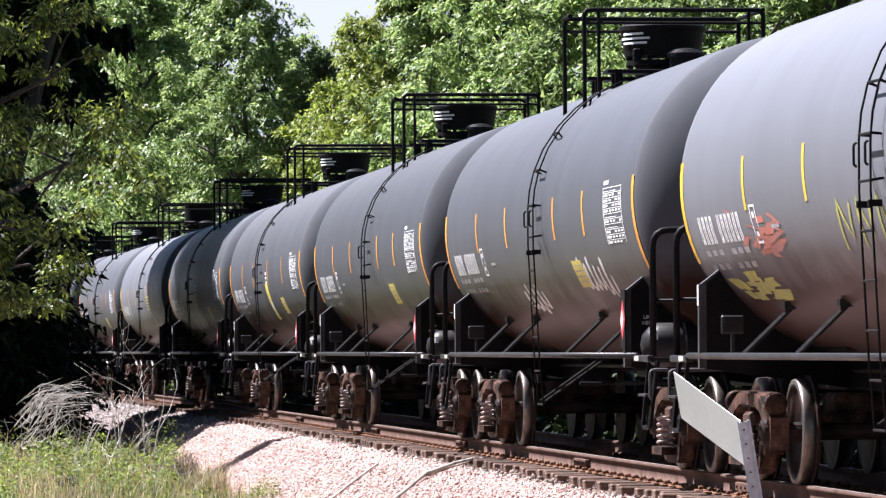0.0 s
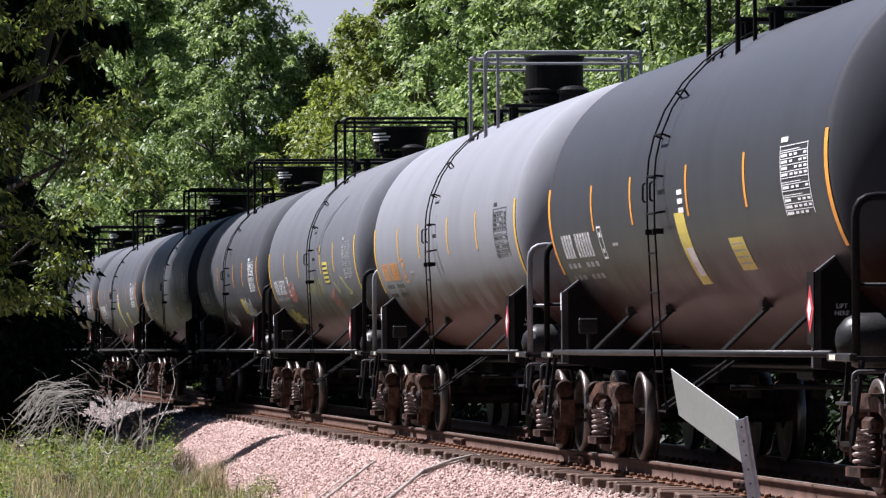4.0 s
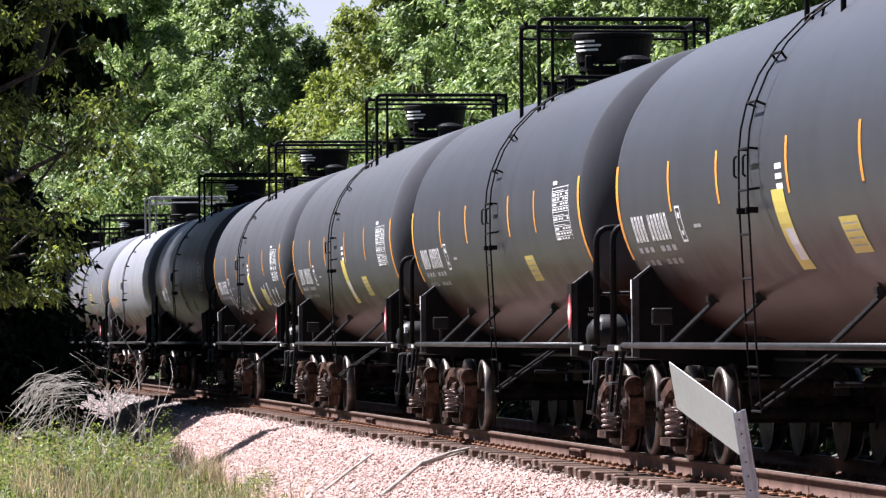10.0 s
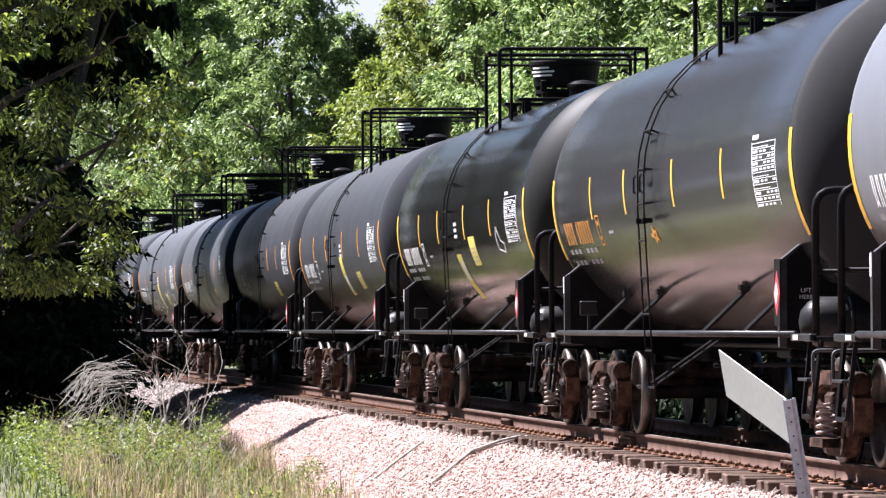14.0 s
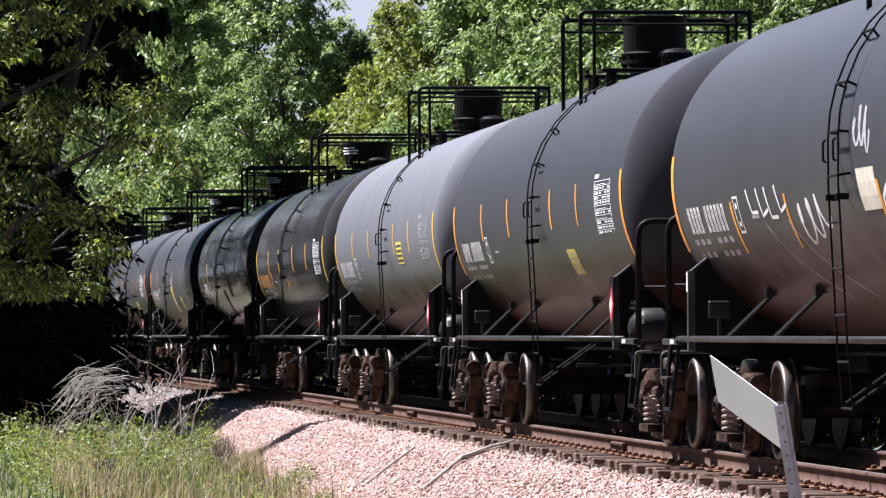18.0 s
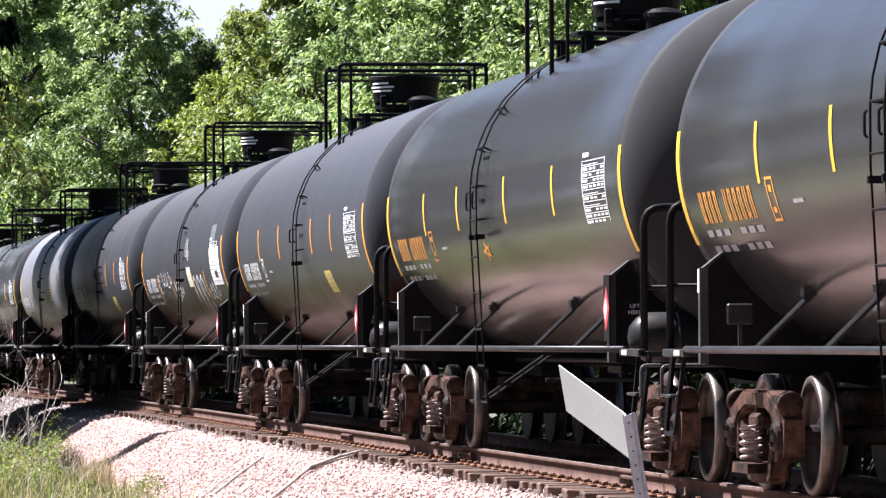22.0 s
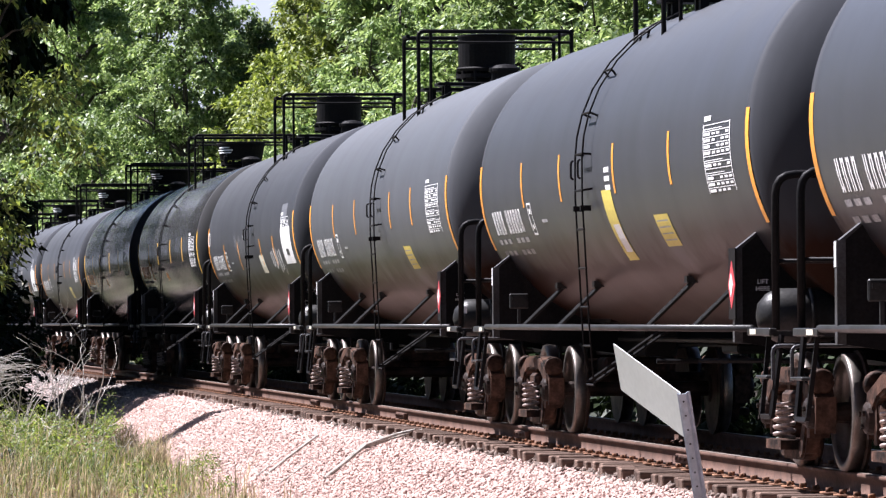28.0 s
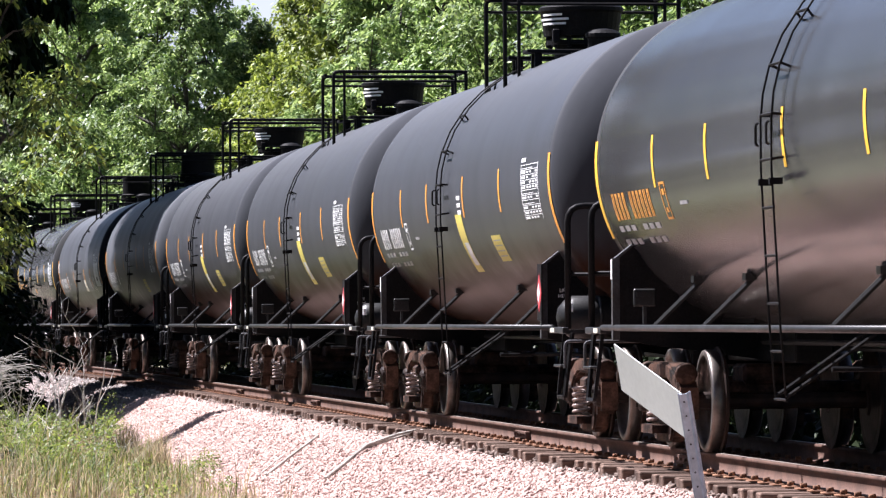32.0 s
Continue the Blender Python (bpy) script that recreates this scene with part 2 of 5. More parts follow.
def mesh_part(name, verts, faces, material, parent=None, label="", smooth=False):
    """One object from an array of places and an array of equal-sided faces."""
    verts, faces = np.asarray(verts, np.float32), np.asarray(faces, np.int32)
    k = faces.shape[1]
    me = bpy.data.meshes.new(name)
    me.vertices.add(len(verts))
    me.vertices.foreach_set("co", verts.ravel())
    me.loops.add(faces.size)
    me.loops.foreach_set("vertex_index", faces.ravel())
    me.polygons.add(len(faces))
    me.polygons.foreach_set("loop_start", np.arange(0, faces.size, k, dtype=np.int32))
    if smooth:
        me.polygons.foreach_set("use_smooth", [True] * len(faces))
    me.update(calc_edges=True)
    me.materials.append(material)
    ob = new(name, me)
    ob.parent = parent
    return tagged(ob, label)


def again(name, ob, m, parent=None):
    """Another object on the same mesh."""
    o = new(name, ob.data)
    o.parent, o.matrix_basis = parent, m
    return o


def box(bm, x0, x1, y0, y1, z0, z1, m=None, bevel=0.0):
    r = bmesh.ops.create_cube(bm, size=1)
    vs = r["verts"]
    for v in vs:
        v.co = Vector(((x0 + x1) / 2 + v.co.x * (x1 - x0), (y0 + y1) / 2 + v.co.y * (y1 - y0), (z0 + z1) / 2 + v.co.z * (z1 - z0)))
    if bevel:
        es = {e for v in vs for e in v.link_edges}
        vs = bmesh.ops.bevel(bm, geom=list(es), offset=bevel, segments=1, affect="EDGES")["verts"]
    if m is not None:
        bmesh.ops.transform(bm, matrix=m, verts=list({v for v in vs}))
    return bm


def prism(bm, outline, x0, x1):
    """A plate with a (y, z) outline, from x0 to x1."""
    a = [bm.verts.new((x0, y, z)) for y, z in outline]
    b = [bm.verts.new((x1, y, z)) for y, z in outline]
    k = len(outline)
    bm.faces.new(a), bm.faces.new(b[::-1])
    for i in range(k):
        bm.faces.new((a[i], b[i], b[(i + 1) % k], a[(i + 1) % k]))
    bmesh.ops.recalc_face_normals(bm, faces=bm.faces)
    return bm


def tube(bm, path, radius, seg=8, taper=1.0):
    """A round bar along a path of places."""
    path = [Vector(p) for p in path]
    rings, last = [], None
    for i, p in enumerate(path):
        d = (path[min(i + 1, len(path) - 1)] - path[max(i - 1, 0)]).normalized()
        if last is None:
            side = d.orthogonal().normalized()
        else:
            side = (last - d * last.dot(d)).normalized()
        last = side
        up = d.cross(side)
        r = radius * (1 + (taper - 1) * i / max(len(path) - 1, 1))
        rings.append([bm.verts.new(p + (side * math.cos(a) + up * math.sin(a)) * r) for a in (2 * math.pi * k / seg for k in range(seg))])
    for a, b in zip(rings, rings[1:]):
        for k in range(seg):
            bm.faces.new((a[k], a[(k + 1) % seg], b[(k + 1) % seg], b[k]))
    bm.faces.new(rings[0][::-1]), bm.faces.new(rings[-1])
    return bm


def bent(points, r=0.12, n=4):
    """A path with rounded corners."""
    pts = [Vector(p) for p in points]
    out = [pts[0]]
    for a, b, c in zip(pts, pts[1:], pts[2:]):
        u, v = (a - b).normalized(), (c - b).normalized()
        s, e = b + u * r, b + v * r
        for i in range(n + 1):
            t = i / n
            out.append(s * (1 - t) ** 2 + b * 2 * t * (1 - t) + e * t * t)
    return out + [pts[-1]]


def lathe(bm, profile, axis="y", seg=32, centre=(0, 0, 0)):
    """A round body: profile of (place on the axis, radius)."""
    def at(a, r, t):
        c, s = r * math.cos(t), r * math.sin(t)
        p = {"x": (a, c, s), "y": (s, a, c), "z": (c, s, a)}[axis]
        return Vector(centre) + Vector(p)
    rings = [[bm.verts.new(at(a, max(r, 0.0005), 2 * math.pi * k / seg)) for k in range(seg)] for a, r in profile]
    for a, b in zip(rings, rings[1:]):
        for k in range(seg):
            bm.faces.new((a[k], a[(k + 1) % seg], b[(k + 1) % seg], b[k]))
    bm.faces.new(rings[0][::-1]), bm.faces.new(rings[-1])
    bmesh.ops.recalc_face_normals(bm, faces=bm.faces)
    return bm


# ---- the track: a long, slightly curved line ----
TH0, K1, K2, Y0 = 0.11426, 6.323e-5, 5.307e-6, 77.287
S_LO, S_HI, STEP = -45.0, 150.0, 0.5


def bearing(s):
    c = min(max(s, S_LO), S_HI)
    return TH0 + K1 * c + K2 * c * c / 2


LINE_S = np.arange(-520, 720, STEP)
LINE_TH = np.array([bearing(s) for s in LINE_S])
zero = int(round(520 / STEP))
LINE_X = np.concatenate([[0], np.cumsum(-np.sin((LINE_TH[1:] + LINE_TH[:-1]) / 2) * STEP)])
LINE_Y = np.concatenate([[0], np.cumsum(np.cos((LINE_TH[1:] + LINE_TH[:-1]) / 2) * STEP)])
LINE_X, LINE_Y = LINE_X - LINE_X[zero], LINE_Y - LINE_Y[zero] + Y0


def on_line(s, u=0.0, z=0.0):
    """A place s metres along the track and u metres to its left."""
    x, y, h = np.interp(s, LINE_S, LINE_X), np.interp(s, LINE_S, LINE_Y), np.interp(s, LINE_S, LINE_TH)
    return np.stack([x - np.cos(h) * u, y - np.sin(h) * u, z + 0 * (x + u)], -1)


def line_pose(s, u=0.0, z=0.0):
    p = on_line(float(s), u, z)
    return Matrix.Translation(p) @ Matrix.Rotation(float(np.interp(s, LINE_S, LINE_TH)), 4, "Z")


def travel(t):
    """How far the train has gone along the track, from where it is at half time."""
    d = t - 16
    return 11.391 * d + 0.01304 * d * d / 2 + 0.0010017 * d ** 3 / 6


def strip(name, ss, us, zs, material, label, kind="structure", category=""):
    """A long sheet that follows the track, with a cross-section of (u, z)."""
    ss = np.asarray(ss, float)
    v = np.concatenate([on_line(ss, u, z) for u, z in zip(us, zs)])
    n, k = len(ss), len(us)
    f = [(j * n + i, j * n + i + 1, (j + 1) * n + i + 1, (j + 1) * n + i) for j in range(k - 1) for i in range(n - 1)]
    return tagged(mesh_part(name, v, f, material), label, category, kind=kind)


# pale hazy summer sky low behind the woods
HAZE = bpy.data.materials.new("pale_sky_haze")
HAZE.use_nodes = True
hn = HAZE.node_tree.nodes
glow = hn.new("ShaderNodeEmission")
glow.inputs["Color"].default_value, glow.inputs["Strength"].default_value = (0.84, 0.90, 1.0, 1), 0.26
HAZE.node_tree.links.new(glow.outputs[0], hn["Material Output"].inputs["Surface"])
arc = [(620 * math.sin(a), 620 * math.cos(a)) for a in np.linspace(-0.55, 0.35, 19)]
backdrop = mesh_part("backdrop", [(x, y, z) for x, y in arc for z in (-3, 62)], [(2 * i, 2 * i + 2, 2 * i + 3, 2 * i + 1) for i in range(18)], HAZE)
tagged(backdrop, "pale hazy blue-white sky low over the woods", "sky", kind="structure")


# ---- ground, ballast and track ----
ground = strip("ground", np.concatenate([np.arange(-500, -100, 40), np.arange(-100, 160, 4), np.arange(160, 701, 40)]),
               [800, 300, 90, 40, 20, 11, 8.5, 6, 4.2, 3.2, 0, -3.2, -4.5, -8, -20, -60, -300, -800],
               [2, 1, -0.4, -0.6, -0.9, -0.9, -1.0, -1.15, -1.25, -1.2, -1.2, -1.2, -1.3, -1.0, -0.8, -0.5, 1, 2], GROUND, "dry grassy ground beside the railway line", category="ground")
ballast = strip("ballast_bed", np.arange(-120, 260, 1.0), [3.5, 3.2, 1.9, 1.42, 1.2, 0.75, 0, -0.75, -1.3, -1.95, -3.4], [-1.3, -1.18, -0.40, -0.31, -0.26, -0.25, -0.25, -0.25, -0.26, -0.33, -1.25],
                BED, "sloped bank of pale pink crushed-stone ballast", category="ballast")


strip("gravel_track", np.arange(-110, -9, 2.0), [8.6, 8.5, 6, 4.2, 3.2, 3.1], [-1.05, -0.97, -1.12, -1.21, -1.16, -1.3], APRON, "brown gravel service track beside the ballast", category="gravel track")


def stones(name, count, s0, s1, u0, u1, size, seed, material=STONE, label="loose pale pink crushed ballast stones"):
    """Crushed stone lying on the ballast bank, one joined heap."""
    r = np.random.default_rng(seed)
    corner = np.array([(1, 0, 0), (-1, 0, 0), (0, 1, 0), (0, -1, 0), (0, 0, 1), (0, 0, -1)], float) * 0.72
    sides = np.array([(a, b, c) if (a + b + c) % 2 else (b, a, c) for a in (0, 1) for b in (2, 3) for c in (4, 5)])
    s, u = r.uniform(s0, s1, count), r.uniform(u0, u1, count)
    z = np.interp(u, [0, 0.75, 1.2, 1.42, 1.9, 3.2, 3.5], [-0.25, -0.25, -0.26, -0.31, -0.40, -1.18, -1.3])
    p = on_line(s, u, 0.0)
    p[:, 2] = z + r.uniform(-0.012, 0.022, count)
    shape = (corner[None] + r.uniform(-0.25, 0.25, (count, 6, 3))) * r.uniform(0.6, 1.15, (count, 6, 1)) * r.uniform(0.6, 1.25, (count, 1, 3)) * (size * r.uniform(0.6, 1.35, (count, 1, 1)))
    q = r.normal(size=(count, 4))
    q /= np.linalg.norm(q, axis=1)[:, None]
    w, x, y, zz = q.T
    rot = np.stack([1 - 2 * (y * y + zz * zz), 2 * (x * y - zz * w), 2 * (x * zz + y * w), 2 * (x * y + zz * w), 1 - 2 * (x * x + zz * zz), 2 * (y * zz - x * w),
                    2 * (x * zz - y * w), 2 * (y * zz + x * w), 1 - 2 * (x * x + y * y)], -1).reshape(count, 3, 3)
    v = np.einsum("nij,nkj->nki", rot, shape) + p[:, None]
    f = (sides[None] + (np.arange(count) * 6)[:, None, None]).reshape(-1, 3)
    return tagged(mesh_part(name, v.reshape(-1, 3), f, material), label, "gravel", kind="stuff")


stones("ballast_stones", 84000, -36, 27, 1.36, 3.35, 0.037, 3)
stones("far_ballast_stones", 11000, 26, 85, 1.2, 3.4, 0.052, 4, STONEG, "grey dusty ballast stones")
stones("crib_stones", 10000, -40, 20, 0.2, 1.45, 0.055, 5, STONED, "brown ballast stones between the sleepers, darkened for shade")

track = tagged(new("railway_track"), "rusty steel rails on weathered timber sleepers in pink ballast", "railway", kind="structure")
HEAD = [(-0.036, -0.004), (-0.03, 0.0), (0.03, 0.0), (0.036, -0.004), (0.036, -0.03), (0.010, -0.045), (0.010, -0.145), (0.075, -0.16), (0.075, -0.172),
        (-0.075, -0.172), (-0.075, -0.16), (-0.010, -0.145), (-0.010, -0.045), (-0.036, -0.03)]
for side in (1, -1):
    rail = strip("rail", np.arange(-120, 260, 2.0), [side * 0.753 + u for u, z in HEAD] + [side * 0.753 + HEAD[0][0]], [z for u, z in HEAD] + [HEAD[0][1]], RAIL, "rusty steel running rail")
    rail.parent = track
    del rail["kind"]
    top = strip("rail_head", np.arange(-120, 260, 2.0), [side * 0.753 + 0.027, side * 0.753 - 0.027], [0.003, 0.003], RAILTOP, "worn bright running surface")
    top.parent = rail
    del top["kind"]
bm = bmesh.new()
box(bm, -1.3, 1.3, -0.115, 0.115, -0.36, -0.176, bevel=0.012)
tie = part("sleeper", bm, TIE, track)
tie.matrix_basis = line_pose(-42)
rng = random.Random(4)
tie_s = [-42 + 0.52 * i for i in range(1, 296)]
for s in tie_s:
    again("sleeper", tie, line_pose(s + rng.uniform(-0.03, 0.03), rng.uniform(-0.05, 0.05), rng.uniform(-0.01, 0.004)) @ pose(0, 0, 0, 0, 0, rng.uniform(-1.2, 1.2)), track)
# tie plates, spikes and rail anchors, one joined fitting set
verts, faces = [], []


def add_block(m, lo, hi):
    n = len(verts)
    for x in (lo[0], hi[0]):
        for y in (lo[1], hi[1]):
            for z in (lo[2], hi[2]):
                verts.append(tuple(m @ Vector((x, y, z))))
    faces.extend([(n + a, n + b, n + c, n + d) for a, b, c, d in ((0, 1, 3, 2), (4, 6, 7, 5), (0, 4, 5, 1), (2, 3, 7, 6), (0, 2, 6, 4), (1, 5, 7, 3))])


for s in [-42] + tie_s:
    m = line_pose(s)
    for side in (-1, 1):
        add_block(m, (side * 0.753 - 0.18, -0.095, -0.178), (side * 0.753 + 0.18, 0.095, -0.160))
        for dx, dy in ((-0.1, 0.05), (0.1, -0.05), (-0.145, -0.06), (0.145, 0.06)):
            add_block(m, (side * 0.753 + dx - 0.015, dy - 0.015, -0.161), (side * 0.753 + dx + 0.015, dy + 0.015, -0.125))
        if rng.random() < 0.6:
            add_block(m, (side * 0.753 - 0.09, 0.12, -0.2), (side * 0.753 + 0.09, 0.15, -0.155))
tagged(mesh_part("rail_fittings", verts, faces, PLATE, track), "orange-rusted tie plates and spikes", kind="stuff")
for s, dx in ((-31, 0), (-20.4, 0), (-9, 0), (2.5, 0), (16, 0)):
    bm = bmesh.new()
    box(bm, -0.822, -0.768, -0.45, 0.45, -0.13, -0.05, bevel=0.006)
    for k in (-0.33, -0.12, 0.12, 0.33):
        lathe(bm, [(-0.84, 0.016), (-0.81, 0.016)], "x", 6, (0, k, -0.09))
    jb = part("joint_bar", bm, RAIL, track)
    jb.matrix_basis = line_pose(s)


# ---- tank cars ----
TZ, TR, HALF = 2.62, 1.52, 7.75      # tank centre height, radius, half its straight length
DECK, SIDE = 1.11, 1.48             # side sill height and offset
PIN = 6.97                          # truck centre from the car's middle


def on_tank(y, z, lift=0.004):
    a = math.asin(max(-1, min(1, (z - TZ) / TR)))
    return Vector((-(TR + lift) * math.cos(a), y, TZ + (TR + lift) * math.sin(a)))


def patch(bm, y0, y1, z0, z1, lift=0.004, slant=0.0):
    """A thin mark lying on the tank's near side."""
    n = max(1, int((z1 - z0) / 0.09))
    row = [[bm.verts.new(on_tank(y + slant * i / n, z0 + (z1 - z0) * i / n, lift)) for y in (y0, y1)] for i in range(n + 1)]
    for a, b in zip(row, row[1:]):
        bm.faces.new((a[0], a[1], b[1], b[0]))
    return bm


def flat(name, material, parent, marks, label="", lift=0.004, kind=""):
    bm = bmesh.new()
    for q in marks:
        patch(bm, *q, lift=lift)
    return tagged(part(name, bm, material, parent, label), kind=kind or ("stuff" if len(marks) > 1 else ""))


def tank_mesh(material):
    bm = bmesh.new()
    head = [(math.sin(a), math.cos(a)) for a in np.linspace(0, math.pi / 2, 12)]
    prof = [(-HALF - 0.78 * s, TR * c) for s, c in reversed(head)]
    prof += [(y, TR) for y in (-5.0, -2.5, 0.0, 2.5, 5.0)]
    prof += [(HALF + 0.78 * s, TR * c) for s, c in head]
    lathe(bm, prof, "y", 72, (0, 0, TZ))
    ob = part("tank", bm, material, None, smooth=True)
    me = ob.data
    bpy.data.objects.remove(ob)
    return me


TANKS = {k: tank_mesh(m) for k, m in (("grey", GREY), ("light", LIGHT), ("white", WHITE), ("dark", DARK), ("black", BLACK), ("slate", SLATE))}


def wheelset(parent, y):
    """Axle with two wheels; it turns about its own middle."""
    bm = bmesh.new()
    lathe(bm, [(-0.98, 0.07), (-0.8, 0.085), (-0.4, 0.075), (0.4, 0.075), (0.8, 0.085), (0.98, 0.07)], "x", 12)
    axle = part("axle", bm, WHEEL, parent)
    axle.matrix_basis = pose(0, y, 0.457)
    for side in (-1, 1):
        prof = [(0.635, 0.10), (0.64, 0.13), (0.66, 0.15), (0.675, 0.37), (0.68, 0.40), (0.68, 0.482), (0.705, 0.485), (0.715, 0.462)]
        bm = bmesh.new()
        lathe(bm, [(side * a, r) for a, r in prof + [(0.716, 0.458), (0.74, 0.40), (0.70, 0.37), (0.685, 0.17), (0.75, 0.13), (0.76, 0.10)]], "x", 30)
        wheel = part("wheel", bm, WHEEL, axle, smooth=False)
        bm = bmesh.new()
        lathe(bm, [(side * a, r) for a, r in ((0.716, 0.44), (0.716, 0.459), (0.81, 0.455), (0.825, 0.448), (0.828, 0.40), (0.80, 0.385), (0.745, 0.385))], "x", 36)
        part("tread", bm, TREAD, wheel, "bright worn wheel tread", smooth=True)
    return axle


def truck(car, y):
    """Three-piece freight truck: side frames on springs, a bolster and two wheelsets."""
    tr = new("truck")
    tr.parent, tr.matrix_basis = car, pose(0, y, 0)
    tagged(tr, "rusty cast freight truck")
    for side in (-1, 1):
        x0, x1 = side * 0.90, side * 1.08
        bm = bmesh.new()
        top = [(-1.02, 0.56), (-0.95, 0.66), (-0.80, 0.70), (-0.45, 0.80), (0.45, 0.80), (0.80, 0.70), (0.95, 0.66), (1.02, 0.56), (1.0, 0.42), (0.82, 0.42), (0.76, 0.52), (0.62, 0.60), (0.36, 0.66),
               (-0.36, 0.66), (-0.62, 0.60), (-0.76, 0.52), (-0.82, 0.42), (-1.0, 0.42)]
        prism(bm, top, x0, x1)
        prism(bm, [(-0.74, 0.56), (-0.60, 0.58), (-0.34, 0.24), (0.34, 0.24), (0.60, 0.58), (0.74, 0.56), (0.46, 0.12), (0.38, 0.08), (-0.38, 0.08), (-0.46, 0.12)], x0, x1 - side * 0.03)
        bmesh.ops.bevel(bm, geom=list(bm.edges), offset=0.022, segments=2, affect="EDGES")
        for k in (-1, 1):
            prism(bm, [(k * 0.27, 0.2), (k * 0.37, 0.2), (k * 0.37, 0.7), (k * 0.27, 0.7)], x0, side * 1.0)
            prism(bm, [(k * 0.70, 0.26), (k * 0.80, 0.26), (k * 0.82, 0.60), (k * 0.70, 0.60)], x0, x1 - side * 0.02)
            prism(bm, [(k * 0.98, 0.30), (k * 1.04, 0.30), (k * 1.06, 0.58), (k * 0.98, 0.58)], x0, x1 - side * 0.02)
        box(bm, side * 0.9, side * 1.19, -0.3, 0.3, 0.16, 0.235)
        part("side_frame", bm, RUSTY, tr)
        for k in (-1, 1):
            bm = bmesh.new()
            lathe(bm, [(side * 0.88, 0.12), (side * 1.06, 0.125), (side * 1.10, 0.115), (side * 1.12, 0.085), (side * 1.125, 0.03)], "x", 18, (0, k * 0.89, 0.457))
            for q in range(3):
                a = q * 2.094 + 0.5
                lathe(bm, [(side * 1.11, 0.022), (side * 1.14, 0.022)], "x", 6, (0, k * 0.89 + 0.062 * math.cos(a), 0.457 + 0.062 * math.sin(a)))
            part("bearing_cap", bm, WHEEL, tr)
        bm = bmesh.new()
        turns, n = 5.0, 60
        tube(bm, [(side * 1.10 + 0.078 * math.cos(2 * math.pi * turns * i / n), 0.078 * math.sin(2 * math.pi * turns * i / n), 0.25 + 0.28 * i / n) for i in range(n + 1)], 0.016, 6)
        part("coil_spring", bm, SPRING, tr, smooth=True)
        for k in (-1, 1):
            bm = bmesh.new()
            lathe(bm, [(k * 0.93, 0.05), (k * 0.93, 0.085), (k * 0.95, 0.10), (k * 1.0, 0.10), (k * 1.015, 0.085), (k * 1.015, 0.05)], "y", 18, (side * 1.0, 0, 0.70))
            part("pedestal_lug", bm, RUSTY, tr, smooth=True)
        for k in (-1, 1):
            bm = bmesh.new()
            prism(bm, [(k * 0.44, 0.26), (k * 0.50, 0.26), (k * 0.46, 0.62), (k * 0.38, 0.62)], side * 0.70, side * 0.80)
            part("brake_shoe", bm, RUSTY, tr)
        bm = bmesh.new()
        tube(bm, [(side * 0.8, -0.45, 0.60), (side * 0.82, 0, 0.72), (side * 0.8, 0.45, 0.60)], 0.02, 6)
        part("brake_rod", bm, SILL, tr)
    bm = bmesh.new()
    box(bm, -1.08, 1.08, -0.22, 0.22, 0.50, 0.62, bevel=0.03)
    box(bm, -0.35, 0.35, -0.28, 0.28, 0.6, 0.78, bevel=0.03)
    part("bolster", bm, RUSTY, tr)
    return tr, [wheelset(tr, 0.89), wheelset(tr, -0.89)]


